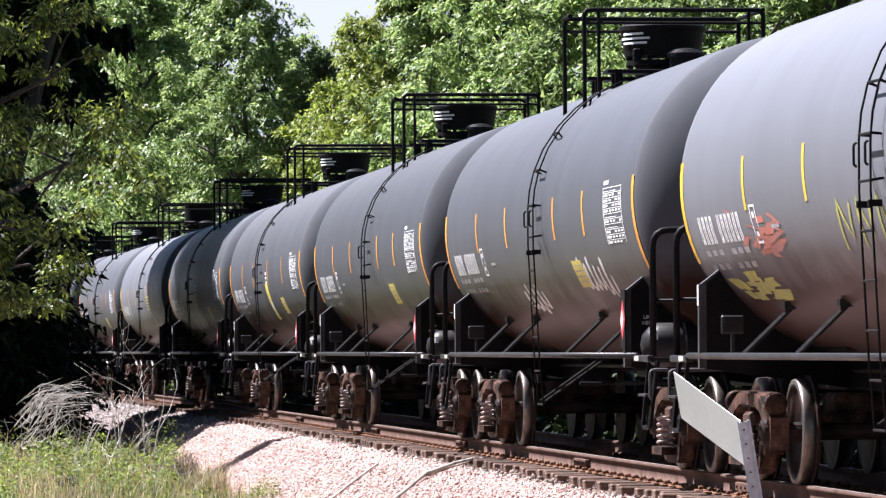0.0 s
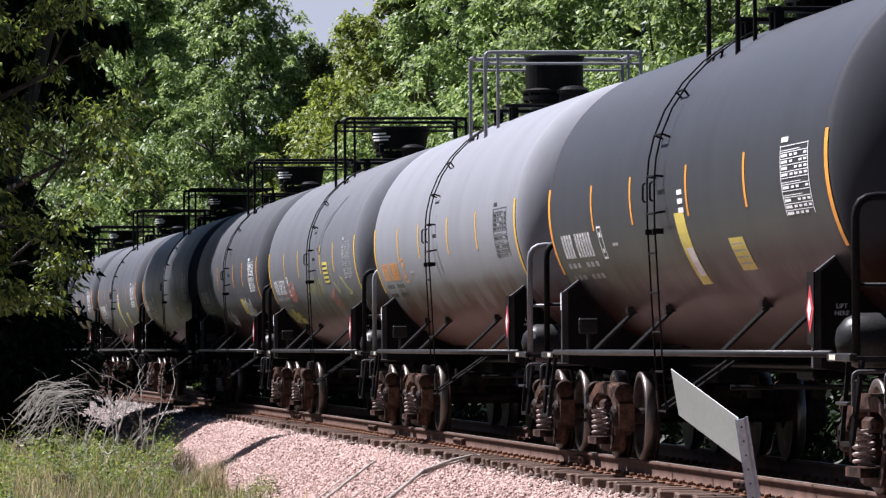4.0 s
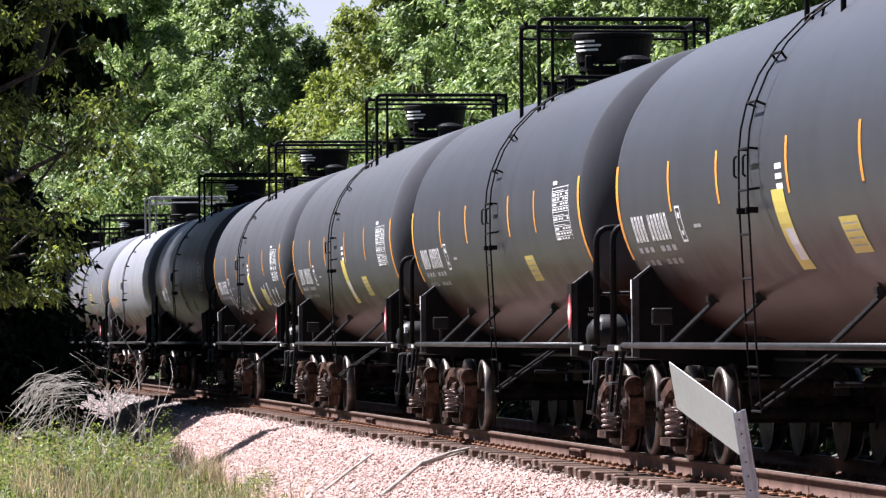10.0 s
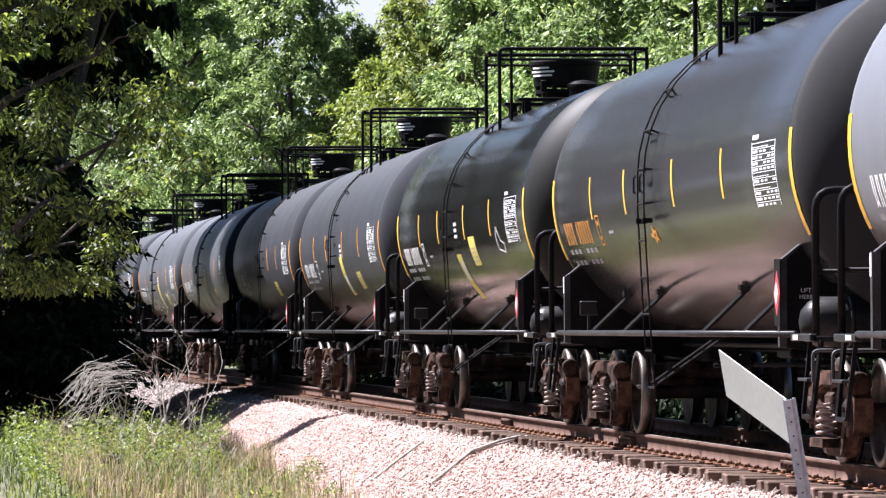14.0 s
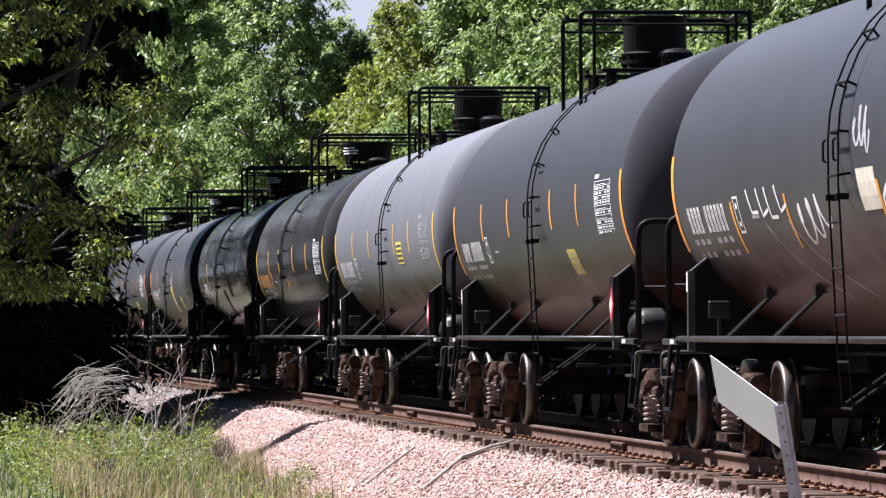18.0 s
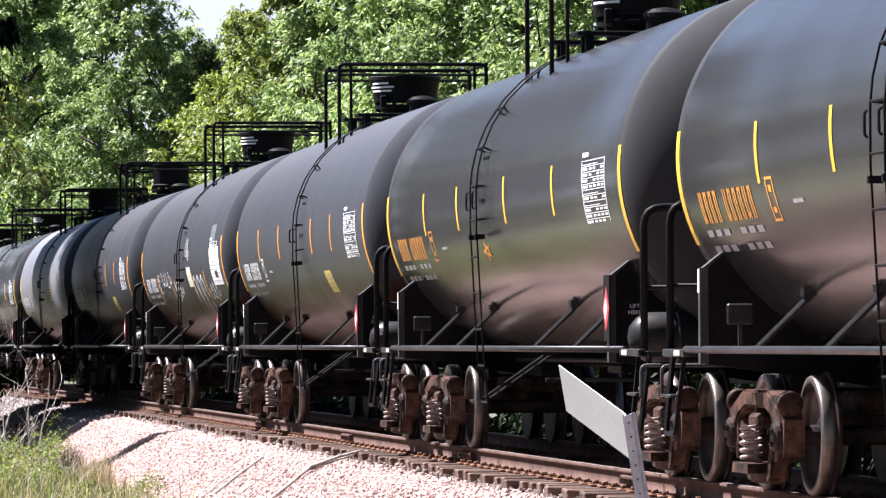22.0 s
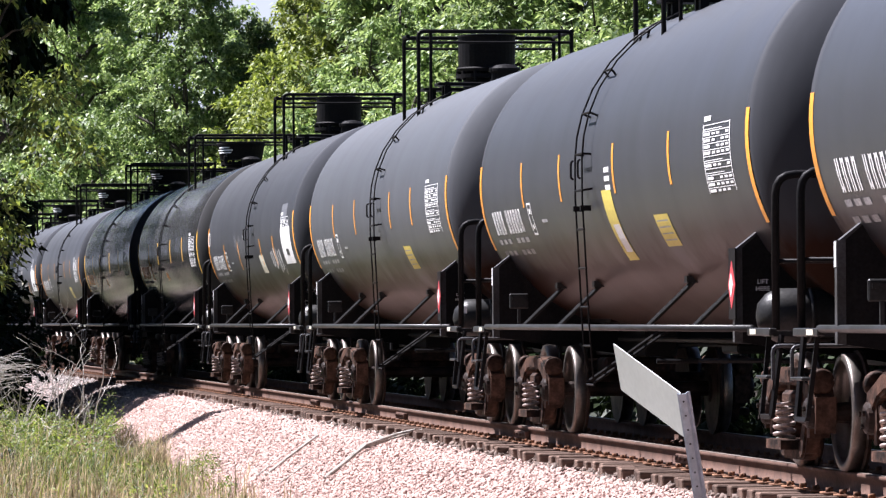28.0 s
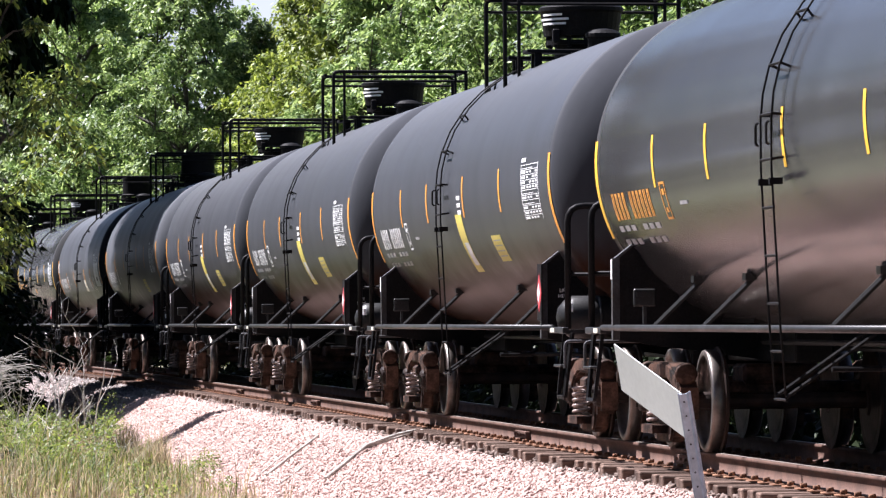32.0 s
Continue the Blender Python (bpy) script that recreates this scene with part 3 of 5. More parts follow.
def end_of_car(car, k):
    """Stub sill, coupler, platform, steps and handrail at one end; k is +1 or -1."""
    bm = bmesh.new()
    box(bm, -0.17, 0.17, min(k * 5.2, k * 8.55), max(k * 5.2, k * 8.55), 0.80, 1.15, bevel=0.015)
    box(bm, -0.28, 0.28, min(k * 8.45, k * 8.62), max(k * 8.45, k * 8.62), 0.74, 1.12, bevel=0.02)
    part("stub_sill", bm, STEEL, car)
    bm = bmesh.new()
    box(bm, -0.08, 0.08, min(k * 8.5, k * 8.98), max(k * 8.5, k * 8.98), 0.80, 0.95, bevel=0.02)
    prism(bm, [(k * 8.9, 0.74), (k * 9.12, 0.74), (k * 9.12, 1.02), (k * 8.9, 1.02)], -0.19, 0.14)
    part("coupler", bm, RUSTY, car)
    bm = bmesh.new()
    tube(bm, bent([(0.25, k * 8.5, 0.85), (0.3, k * 8.8, 0.75), (0.28, k * 8.95, 0.42), (0.2, k * 9.1, 0.4)], 0.1), 0.022, 6)
    part("air_hose", bm, STEEL, car)
    bm = bmesh.new()
    box(bm, -SIDE, SIDE, min(k * 8.1, k * 8.5), max(k * 8.1, k * 8.5), 1.05, 1.09)
    for x in (-SIDE, SIDE):
        box(bm, x - 0.03, x + 0.03, min(k * 7.6, k * 8.5), max(k * 7.6, k * 8.5), 1.055, 1.115, bevel=0.008)
    part("end_platform", bm, SILL, car)
    bm = bmesh.new()
    tube(bm, bent([(-SIDE + 0.03, k * 8.46, 1.1), (-SIDE + 0.03, k * 8.46, 2.28), (SIDE - 0.03, k * 8.46, 2.28), (SIDE - 0.03, k * 8.46, 1.1)], 0.16), 0.032, 8)
    tube(bm, [(-SIDE + 0.03, k * 8.46, 1.62), (SIDE - 0.03, k * 8.46, 1.62)], 0.018, 6)
    hr = part("end_handrail", bm, STEEL, car, smooth=True)
    for x in (-SIDE, SIDE):
        bm = bmesh.new()
        s = 1 if x > 0 else -1
        tube(bm, bent([(x - s * 0.06, k * 8.02, 1.06), (x + s * 0.01, k * 8.07, 0.44), (x + s * 0.01, k * 8.47, 0.44), (x - s * 0.06, k * 8.52, 1.06)], 0.03, 2), 0.024, 4)
        strap = part("sill_step", bm, STEEL, car)
        bm = bmesh.new()
        box(bm, x - 0.055, x + 0.035, min(k * 8.06, k * 8.48), max(k * 8.06, k * 8.48), 0.73, 0.755, bevel=0.006)
        part("step_tread", bm, SILL, strap)
        bm = bmesh.new()
        box(bm, min(x + s * 0.031, x + s * 0.036), max(x + s * 0.031, x + s * 0.036), k * 7.85 - 0.12, k * 7.85 + 0.12, 1.065, 1.105)
        part("reflector", bm, CREAM, car, "small pale reflector tag")
    for x in (-1, 1):
        bm = bmesh.new()
        y = k * PIN
        shape = [(0.17, 0.82), (SIDE - 0.02, 1.0), (SIDE - 0.02, 1.72), (1.25, 1.9), (0.95, 1.45), (0.5, 1.2), (0.17, 1.12)]
        a = [bm.verts.new((x * u, y - 0.025, z)) for u, z in shape]
        b = [bm.verts.new((x * u, y + 0.025, z)) for u, z in shape]
        bm.faces.new(a), bm.faces.new(b[::-1])
        for i in range(len(a)):
            bm.faces.new((a[i], b[i], b[(i + 1) % len(a)], a[(i + 1) % len(a)]))
        bmesh.ops.recalc_face_normals(bm, faces=bm.faces)
        web = part("bolster_web", bm, STEEL, car)
        bm = bmesh.new()
        box(bm, x * (SIDE - 0.045), x * (SIDE + 0.02), y - 0.04, y + 0.04, 1.0, 1.74)
        part("bolster_flange", bm, POST, web)
        bm = bmesh.new()
        tube(bm, [(x * (SIDE - 0.01), y, 1.72), (x * 1.24, y, 1.90)], 0.032, 4)
        part("bolster_arm", bm, POST, web)
    bm = bmesh.new()
    tube(bm, bent([(-SIDE - 0.02, k * 8.58, 0.72), (-SIDE - 0.02, k * 8.58, 0.98), (-0.5, k * 8.60, 0.98), (-0.1, k * 8.95, 1.02)], 0.05, 3), 0.015, 6)
    part("uncoupling_lever", bm, POST, car)
    bm = bmesh.new()
    box(bm, -SIDE - 0.026, -SIDE - 0.021, k * PIN - 0.032, k * PIN + 0.032, 1.55, 1.73)
    part("white_flash", bm, PAINTW, car, "short white painted flash on the post")
    # head brace sloping from the tank down to the stub sill
    bm = bmesh.new()
    prism(bm, [(k * 5.4, 1.15), (k * 7.9, 1.15), (k * 7.3, 1.35), (k * 5.2, 1.3)], -0.5, 0.5)
    part("tank_saddle", bm, STEEL, car)
    return hr


def ladder(car, side):
    """Curved side ladder with a stirrup under the sill."""
    lad = new("ladder")
    lad.parent = car
    arc = []
    for z in (4.03, 3.9, 3.75, 3.55, 3.3, 3.05, 2.85, 2.65):
        a = math.asin((z - TZ) / TR)
        arc.append((side * (TR + 0.08) * math.cos(a), z + 0.03))
    path = arc + [(side * (TR + 0.08), 2.3), (side * (TR + 0.05), 1.7), (side * (TR + 0.02), 1.1), (side * (TR - 0.02), 0.56)]
    for y in (-0.72, -1.14):
        bm = bmesh.new()
        tube(bm, [(x, y, z) for x, z in path], 0.0095, 6)
        part("ladder_rail", bm, STEEL, lad, smooth=True)
    zs = [3.86, 3.5, 3.1, 2.72, 2.38, 2.02, 1.66, 1.3, 0.94, 0.58]
    for z in zs:
        x = np.interp(-z, [-p[1] for p in path], [p[0] for p in path])
        bm = bmesh.new()
        tube(bm, [(x, -0.70, z), (x, -1.16, z)], 0.011, 6)
        if z > 2.3:
            a = math.asin((z - TZ) / (TR + 0.1))
            for y in (-0.72, -1.14):
                tube(bm, [(x, y, z), (side * TR * math.cos(a), y, TZ + TR * math.sin(a))], 0.014, 4)
        part("rung", bm, STEEL, lad)
    for y in (-0.72, -1.14):
        bm = bmesh.new()
        x0, x1 = side * (TR + 0.10), side * (TR + 0.125)
        tube(bm, bent([(x0, y, 2.66), (x1, y - 0.03, 2.65), (x1, y - 0.03, 2.50), (x0, y, 2.49)], 0.02, 2), 0.01, 6)
        part("gate_bracket", bm, STEEL, lad)
        bm = bmesh.new()
        box(bm, min(x0, side * TR), max(x0, side * TR), y - 0.025, y + 0.025, 2.19, 2.24)
        part("foot_bracket", bm, STEEL, lad)
    bm = bmesh.new()
    tube(bm, [(side * (TR - 0.02), -0.72, 0.6), (side * 0.75, -0.75, 1.12)], 0.016, 6)
    part("ladder_brace", bm, STEEL, lad)
    bm = bmesh.new()
    tube(bm, [(side * (TR - 0.02), -1.14, 0.6), (side * 0.75, -1.17, 1.12)], 0.016, 6)
    part("ladder_brace", bm, STEEL, lad)
    return lad


def top_fittings(car):
    """Platform, guard rail and the round housing over the valves."""
    parts = []
    for y0, y1 in ((-0.95, -0.55), (0.55, 0.95)):
        bm = bmesh.new()
        box(bm, -0.75, 0.75, y0, y1, 4.15, 4.19, bevel=0.008)
        walkway = part("walkway", bm, STEEL, car)
        for x in (-0.62, 0.62):
            for y in (y0 + 0.08, y1 - 0.08):
                bm = bmesh.new()
                box(bm, x - 0.04, x + 0.04, y - 0.04, y + 0.04, 3.95, 4.152)
                parts.append(part("walkway_bracket", bm, STEEL, walkway))
    for y in (-0.8, 0.75):
        for x in (-0.98, 0.98):
            bm = bmesh.new()
            tube(bm, [(x, y, 3.76), (x, y, 4.63)], 0.024, 8)
            tube(bm, [(x * 0.84, y, 3.86), (x * 0.84, y, 4.84)], 0.02, 8) if y < 0 else None
            parts.append(part("rail_post", bm, STEEL, car))
        bm = bmesh.new()
        tube(bm, bent([(-0.98, y, 4.62), (-0.98, y, 4.84), (0.98, y, 4.84), (0.98, y, 4.62)], 0.07, 3), 0.026, 8)
        tube(bm, [(-0.98, y, 4.70), (0.98, y, 4.70)], 0.018, 6)
        parts.append(part("guard_rail", bm, STEEL, car))
    for x in (-0.98, 0.98):
        bm = bmesh.new()
        if x > 0:
            tube(bm, [(x, -0.8, 4.84), (x, 0.75, 4.84)], 0.026, 8)
        else:
            tube(bm, [(x, 0.3, 4.84), (x, 0.75, 4.84)], 0.026, 8)
        parts.append(part("side_guard_rail", bm, STEEL, car))
    bm = bmesh.new()
    lathe(bm, [(4.0, 0.30), (4.28, 0.30), (4.28, 0.40), (4.33, 0.40), (4.33, 0.36)], "z", 28)
    for i in range(12):
        a = 2 * math.pi * i / 12
        lathe(bm, [(4.25, 0.028), (4.37, 0.028)], "z", 6, (0.375 * math.cos(a), 0.375 * math.sin(a), 0))
    neck = part("nozzle", bm, STEEL, car)
    bm = bmesh.new()
    lathe(bm, [(4.38, 0.40), (4.38, 0.42), (4.64, 0.46), (4.66, 0.48), (4.70, 0.48), (4.72, 0.45), (4.73, 0.1)], "z", 32)
    housing = part("valve_housing", bm, STEEL, car)
    for a in (0.6, 2.2, 3.9, 5.3):
        bm = bmesh.new()
        box(bm, 0.46 * math.cos(a) - 0.04, 0.46 * math.cos(a) + 0.04, 0.46 * math.sin(a) - 0.04, 0.46 * math.sin(a) + 0.04, 4.30, 4.45, bevel=0.012)
        part("housing_lug", bm, STEEL, housing)
    for i, (z, w) in enumerate(((4.60, 0.34), (4.55, 0.5), (4.50, 0.42))):
        bm = bmesh.new()
        a0 = 3.75
        rad = 0.428 + (z - 4.38) * 0.155 + 0.006
        ring = [[bm.verts.new((rad * math.cos(a0 + w * t), rad * math.sin(a0 + w * t), zz)) for t in (-1, -0.5, 0, 0.5, 1)] for zz in (z, z + 0.025)]
        for j in range(4):
            bm.faces.new((ring[0][j], ring[0][j + 1], ring[1][j + 1], ring[1][j]))
        part("stencil_line", bm, PAINTW, housing)
    parts.append(housing)
    bm = bmesh.new()
    lathe(bm, [(4.0, 0.17), (4.3, 0.17), (4.32, 0.2), (4.36, 0.2), (4.40, 0.14), (4.42, 0.03)], "z", 20, (0.1, -0.95, 0))
    parts.append(part("relief_valve", bm, STEEL, car))
    return parts


def make_car():
    """A prototype tank car with all its working parts."""
    car = new("tank_car")
    tank = new("tank", TANKS["grey"])
    tank.parent = car
    end_of_car(car, 1), end_of_car(car, -1)
    for side in (-1, 1):
        bm = bmesh.new()
        tube(bm, [(side * SIDE, -7.65, DECK), (side * SIDE, 7.65, DECK)], 0.029, 8)
        part("side_sill", bm, SILL, car, smooth=True)
        for y in (4.9, 2.5, -2.7, -5.0):
            bm = bmesh.new()
            tube(bm, [(side * (SIDE - 0.01), y, DECK + 0.01), (side * 1.02, y, 1.55)], 0.026, 6)
            box(bm, side * 1.03 - 0.1, side * 1.03 + 0.06, y - 0.07, y + 0.07, 1.50, 1.56)
            part("strut", bm, SILL, car)
        ladder(car, side)
    top_fittings(car)
    bm = bmesh.new()
    lathe(bm, [(0.9, 0.16), (1.2, 0.16), (1.25, 0.22)], "z", 16)
    box(bm, -0.25, 0.25, -0.4, 0.4, 0.86, 0.95, bevel=0.02)
    part("bottom_outlet", bm, STEEL, car)
    bm = bmesh.new()
    tube(bm, [(-0.3, -6, 0.98), (-0.3, 6, 0.98)], 0.025, 6)
    tube(bm, [(0.2, -6, 0.92), (0.2, 6, 0.92)], 0.02, 6)
    tube(bm, [(-1.0, -0.4, 0.8), (-0.6, -0.4, 0.8), (0.4, -1.8, 0.8)], 0.025, 6)
    part("brake_pipe", bm, STEEL, car)
    bm = bmesh.new()
    lathe(bm, [(-1.42, 0.02), (-1.40, 0.10), (-1.34, 0.17), (-1.26, 0.21), (-0.84, 0.21), (-0.75, 0.15), (-0.72, 0.02)], "x", 24, (0, -7.5, 1.21))
    lathe(bm, [(-1.02, 0.215), (-0.98, 0.215)], "x", 24, (0, -7.5, 1.21))
    tankette = part("air_reservoir", bm, SILL, car, "dark grey brake air reservoir", smooth=True)
    bm = bmesh.new()
    box(bm, -1.33, -1.29, -7.73, -7.685, 1.26, 1.34)
    part("stencil_mark", bm, PAINTW, tankette)
    # brake control valve on the front platform
    bm = bmesh.new()
    lathe(bm, [(1.09, 0.05), (1.16, 0.05), (1.17, 0.13), (1.27, 0.13), (1.28, 0.08), (1.40, 0.08), (1.41, 0.11), (1.47, 0.11), (1.49, 0.05)], "z", 14, (-1.02, 7.85, 0))
    valve = part("brake_valve", bm, SILL, car, "dark cast brake control valve")
    bm = bmesh.new()
    box(bm, -1.22, -1.10, 7.76, 7.92, 1.20, 1.36, bevel=0.02)
    part("valve_body", bm, STEEL, valve)
    bm = bmesh.new()
    lathe(bm, [(-1.30, 0.055), (-1.22, 0.06), (-1.215, 0.03)], "x", 12, (0, 7.84, 1.28))
    part("valve_cap", bm, POST, valve)
    bm = bmesh.new()
    tube(bm, bent([(-1.02, 7.85, 1.47), (-1.02, 7.85, 1.60), (-1.2, 7.8, 1.62), (-1.25, 7.8, 1.1)], 0.05, 3), 0.014, 6)
    part("valve_pipe", bm, POST, valve)
    # placard holders by the bolster posts
    for k in (-1,):
        bm = bmesh.new()
        box(bm, -SIDE - 0.032, -SIDE - 0.022, k * PIN - 0.14, k * PIN + 0.14, 1.18, 1.74)
        holder = part("placard_holder", bm, STEEL, car)
        for name, m, lo, s in (("placard", RED, 0.036, 0.15), ("placard_face", PAINTW, 0.041, 0.075)):
            bm = bmesh.new()
            prism(bm, [(k * PIN - s, 1.45), (k * PIN, 1.45 - s * 1.25), (k * PIN + s, 1.45), (k * PIN, 1.45 + s * 1.25)], -SIDE - lo, -SIDE - lo + 0.004)
            part(name, bm, m, holder, "red and white diamond placard")
        bm = bmesh.new()
        box(bm, -1.42, -1.22, 6.25, 6.29, 1.30, 1.46, bevel=0.012)
        box(bm, -1.335, -1.305, 6.255, 6.285, 1.1, 1.31)
        box(bm, -1.395, -1.245, 6.235, 6.255, 1.39, 1.43)
        part("route_board", bm, SILL, car)
    for i, word in enumerate(("LIFT", "HERE")):
        font = bpy.data.curves.new("lift_here_lettering", "FONT")
        font.body, font.size, font.align_x = word, 0.05, "CENTER"
        font.materials.append(PAINTW)
        text = new("lift_here_lettering", font)
        text.parent, text.matrix_basis = car, pose(-1.27, -PIN - 0.03, 1.46 - i * 0.055, 90, 0, 0)
        tagged(text, "white stencilled lettering")
    t1, w1 = truck(car, PIN)
    t2, w2 = truck(car, -PIN)
    return car


PROTO = make_car()
CARS = []
bm = bmesh.new()
lathe(bm, [(4.36, 0.38), (4.40, 0.40), (4.42, 0.365), (4.80, 0.365), (4.81, 0.38), (4.83, 0.38), (4.84, 0.3)], "z", 32)
drum = part("valve_housing", bm, STEEL)
DRUM = drum.data
bpy.data.objects.remove(drum)
STRIPES = {"wide": (4.6, 1.9, -2.1, -4.3), "ahead": (4.65, 2.1, -1.15, -4.1)}
GREYS = "grey tank car with brown underside on black trucks"


def marks(car, tape, ink, number_ink, label2=True, swoosh=False, yellow=True, drop=0.0, table=None, ahead=0.0, spread="wide"):
    """Tape, numbers, tables and labels on the near side of one car's tank."""
    for y in (7.7, -7.7):
        flat("end_tape", tape, car, [(y - 0.068, y + 0.068, 1.93, 2.82)], "reflective tape strip")
    for y in STRIPES[spread]:
        flat("tape", tape, car, [(y - 0.047, y + 0.047, 2.32 - drop, 2.77 - drop)], "reflective tape strip")
    q, y = [], 7.05
    for c in [1] * 4 + [0] + [1] * 6:
        if c:
            q += [(y - 0.115, y - 0.075, 2.08, 2.32), (y - 0.042, y - 0.005, 2.08, 2.32), (y - 0.075, y - 0.042, 2.285 - 0.19 * (len(q) % 4 == 0), 2.315 - 0.19 * (len(q) % 4 == 0))]
        y -= 0.19
    flat("car_number", number_ink, car, q, "row of painted characters", kind="stuff")
    flat("test_box", number_ink, car, [(4.43, 4.46, 2.04, 2.36), (4.20, 4.23, 2.04, 2.36), (4.23, 4.43, 2.04, 2.06), (4.23, 4.43, 2.34, 2.36), (4.28, 4.38, 2.25, 2.30), (4.28, 4.38, 2.10, 2.14)])
    flat("weight_stencil", PAINTG if ink is PAINTW else ink, car, [(6.9 - i * 0.32, 7.12 - i * 0.32, z, z + 0.05) for i in range(7) if i != 3 for z in (1.98, 1.86)])
    flat("small_mark", PAINTG, car, [(3.3, 3.65, 2.15, 2.18)])
    if swoosh:
        flat("line_label", ink, car, [(-0.83 + ahead, -0.55 + ahead, 2.36 + i * 0.08, 2.405 + i * 0.08) for i in range(3)])
    rows = []
    for r in range(11):
        z = 2.705 - r * 0.0505
        rows.append((-6.98, -5.78, z + 0.038, z + 0.044))
        if r in (0, 5, 7):
            rows.append((-6.62, -5.82, z + 0.004, z + 0.010))
            continue
        rows.append((-6.10, -5.83, z + 0.006, z + 0.029))
        for c in range(4):
            if (r * 7 + c * 3) % 5:
                rows.append((-6.92 + c * 0.2, -6.79 + c * 0.2, z + 0.008, z + 0.027))
    rows += [(-6.98, -6.955, 2.20, 2.755), (-5.805, -5.78, 2.20, 2.755), (-6.1, -5.8, 2.78, 2.82)]
    flat("data_table", table or ink, car, rows, "painted table of small figures", kind="stuff")
    if yellow:
        lab = flat("yellow_label", YELLOW, car, [(-3.3 + ahead * 2, -2.6 + ahead * 2, 1.84 + ahead / 4, 2.13 + ahead / 2.5)], "yellow label with rows of print")
        flat("print_block", PAINTG, lab, [(-3.23 + ahead * 2, -2.67 + ahead * 2, 1.89 + i * 0.055 + ahead / 4, 1.902 + i * 0.055 + ahead / 4) for i in range(4)], kind="stuff", lift=0.006)
    if swoosh:
        lab = flat("warning_strip", YELLOW, car, [(-0.8 + ahead, -0.27 + ahead, 1.70 - ahead / 4, 2.33 - ahead / 3)], "long yellow and white warning label")
        flat("white_field", PAINTW, lab, [(-0.77 + ahead, -0.43 + ahead, 1.8, 2.05)], lift=0.006)


def scrawl(car, material, y0, y1, z0, z1, loops, width, seed, label):
    """Looping spray-painted scribble on the near side."""
    r = random.Random(seed)
    n = loops * 10
    pts = []
    tall = [r.uniform(0.3, 1.0) for _ in range(loops + 2)]
    base = [r.uniform(-0.3, 0.3) for _ in range(loops + 2)]
    swing = [r.uniform(0.1, 0.45) for _ in range(loops + 2)]
    for i in range(n + 1):
        t = i / n
        k, f = int(t * loops), t * loops % 1
        mix3 = [q[k] * (1 - f) + q[k + 1] * f for q in (tall, base, swing)]
        ph = 2 * math.pi * loops * t
        pts.append((y0 + (y1 - y0) * t + mix3[2] * (y1 - y0) / loops * math.cos(ph + mix3[1] * 3), (z0 + z1) / 2 + (z1 - z0) / 2 * (mix3[0] * math.sin(ph) + mix3[1])))
    bm = bmesh.new()
    prev = None
    for i, (y, z) in enumerate(pts):
        a, b = pts[max(i - 1, 0)], pts[min(i + 1, n)]
        dy, dz = b[0] - a[0], b[1] - a[1]
        l = math.hypot(dy, dz) or 1
        w = width * (0.7 + 0.5 * r.random()) / 2
        pair = [bm.verts.new(on_tank(y + sgn * -dz / l * w * 2.2, z + sgn * dy / l * w, 0.003)) for sgn in (-1, 1)]
        if prev:
            bm.faces.new((prev[0], prev[1], pair[1], pair[0]))
        prev = pair
    return part("graffiti", bm, material, car, label)


def stroke(car, material, pts, width, label):
    """One brush-like line of paint through (y, z) places on the near side."""
    fine = []
    for a, b in zip(pts, pts[1:]):
        fine += [(a[0] + (b[0] - a[0]) * t / 4, a[1] + (b[1] - a[1]) * t / 4) for t in range(4)]
    fine.append(pts[-1])
    bm = bmesh.new()
    prev = None
    for i, (y, z) in enumerate(fine):
        a, b = fine[max(i - 1, 0)], fine[min(i + 1, len(fine) - 1)]
        dy, dz = b[0] - a[0], b[1] - a[1]
        l = math.hypot(dy, dz) or 1
        pair = [bm.verts.new(on_tank(y + sgn * -dz / l * width, z + sgn * dy / l * width / 2, 0.005)) for sgn in (-1, 1)]
        if prev:
            bm.faces.new((prev[0], prev[1], pair[1], pair[0]))
        prev = pair
    return part("graffiti" if "ring" not in label and "star" not in label else "painted_mark", bm, material, car, label)


def splash(car, material, y0, y1, z0, z1, seed, label, count=26):
    """A worn blotch of spray paint made of many small dabs."""
    r = random.Random(seed)
    q = []
    for _ in range(count):
        y, z = r.gauss((y0 + y1) / 2, (y1 - y0) / 4), r.gauss((z0 + z1) / 2, (z1 - z0) / 4)
        w, h = r.uniform(0.05, 0.24), r.uniform(0.012, 0.05)
        q.append((y - w, y + w, z - h, z + h, 0.003, r.uniform(-0.5, 0.5)))
    bm = bmesh.new()
    for i, (a, b, c, d, l, s) in enumerate(q):
        patch(bm, a, b, c, d, 0.002 + i * 0.0001, s)
    return tagged(part("graffiti", bm, material, car, label), kind="stuff")


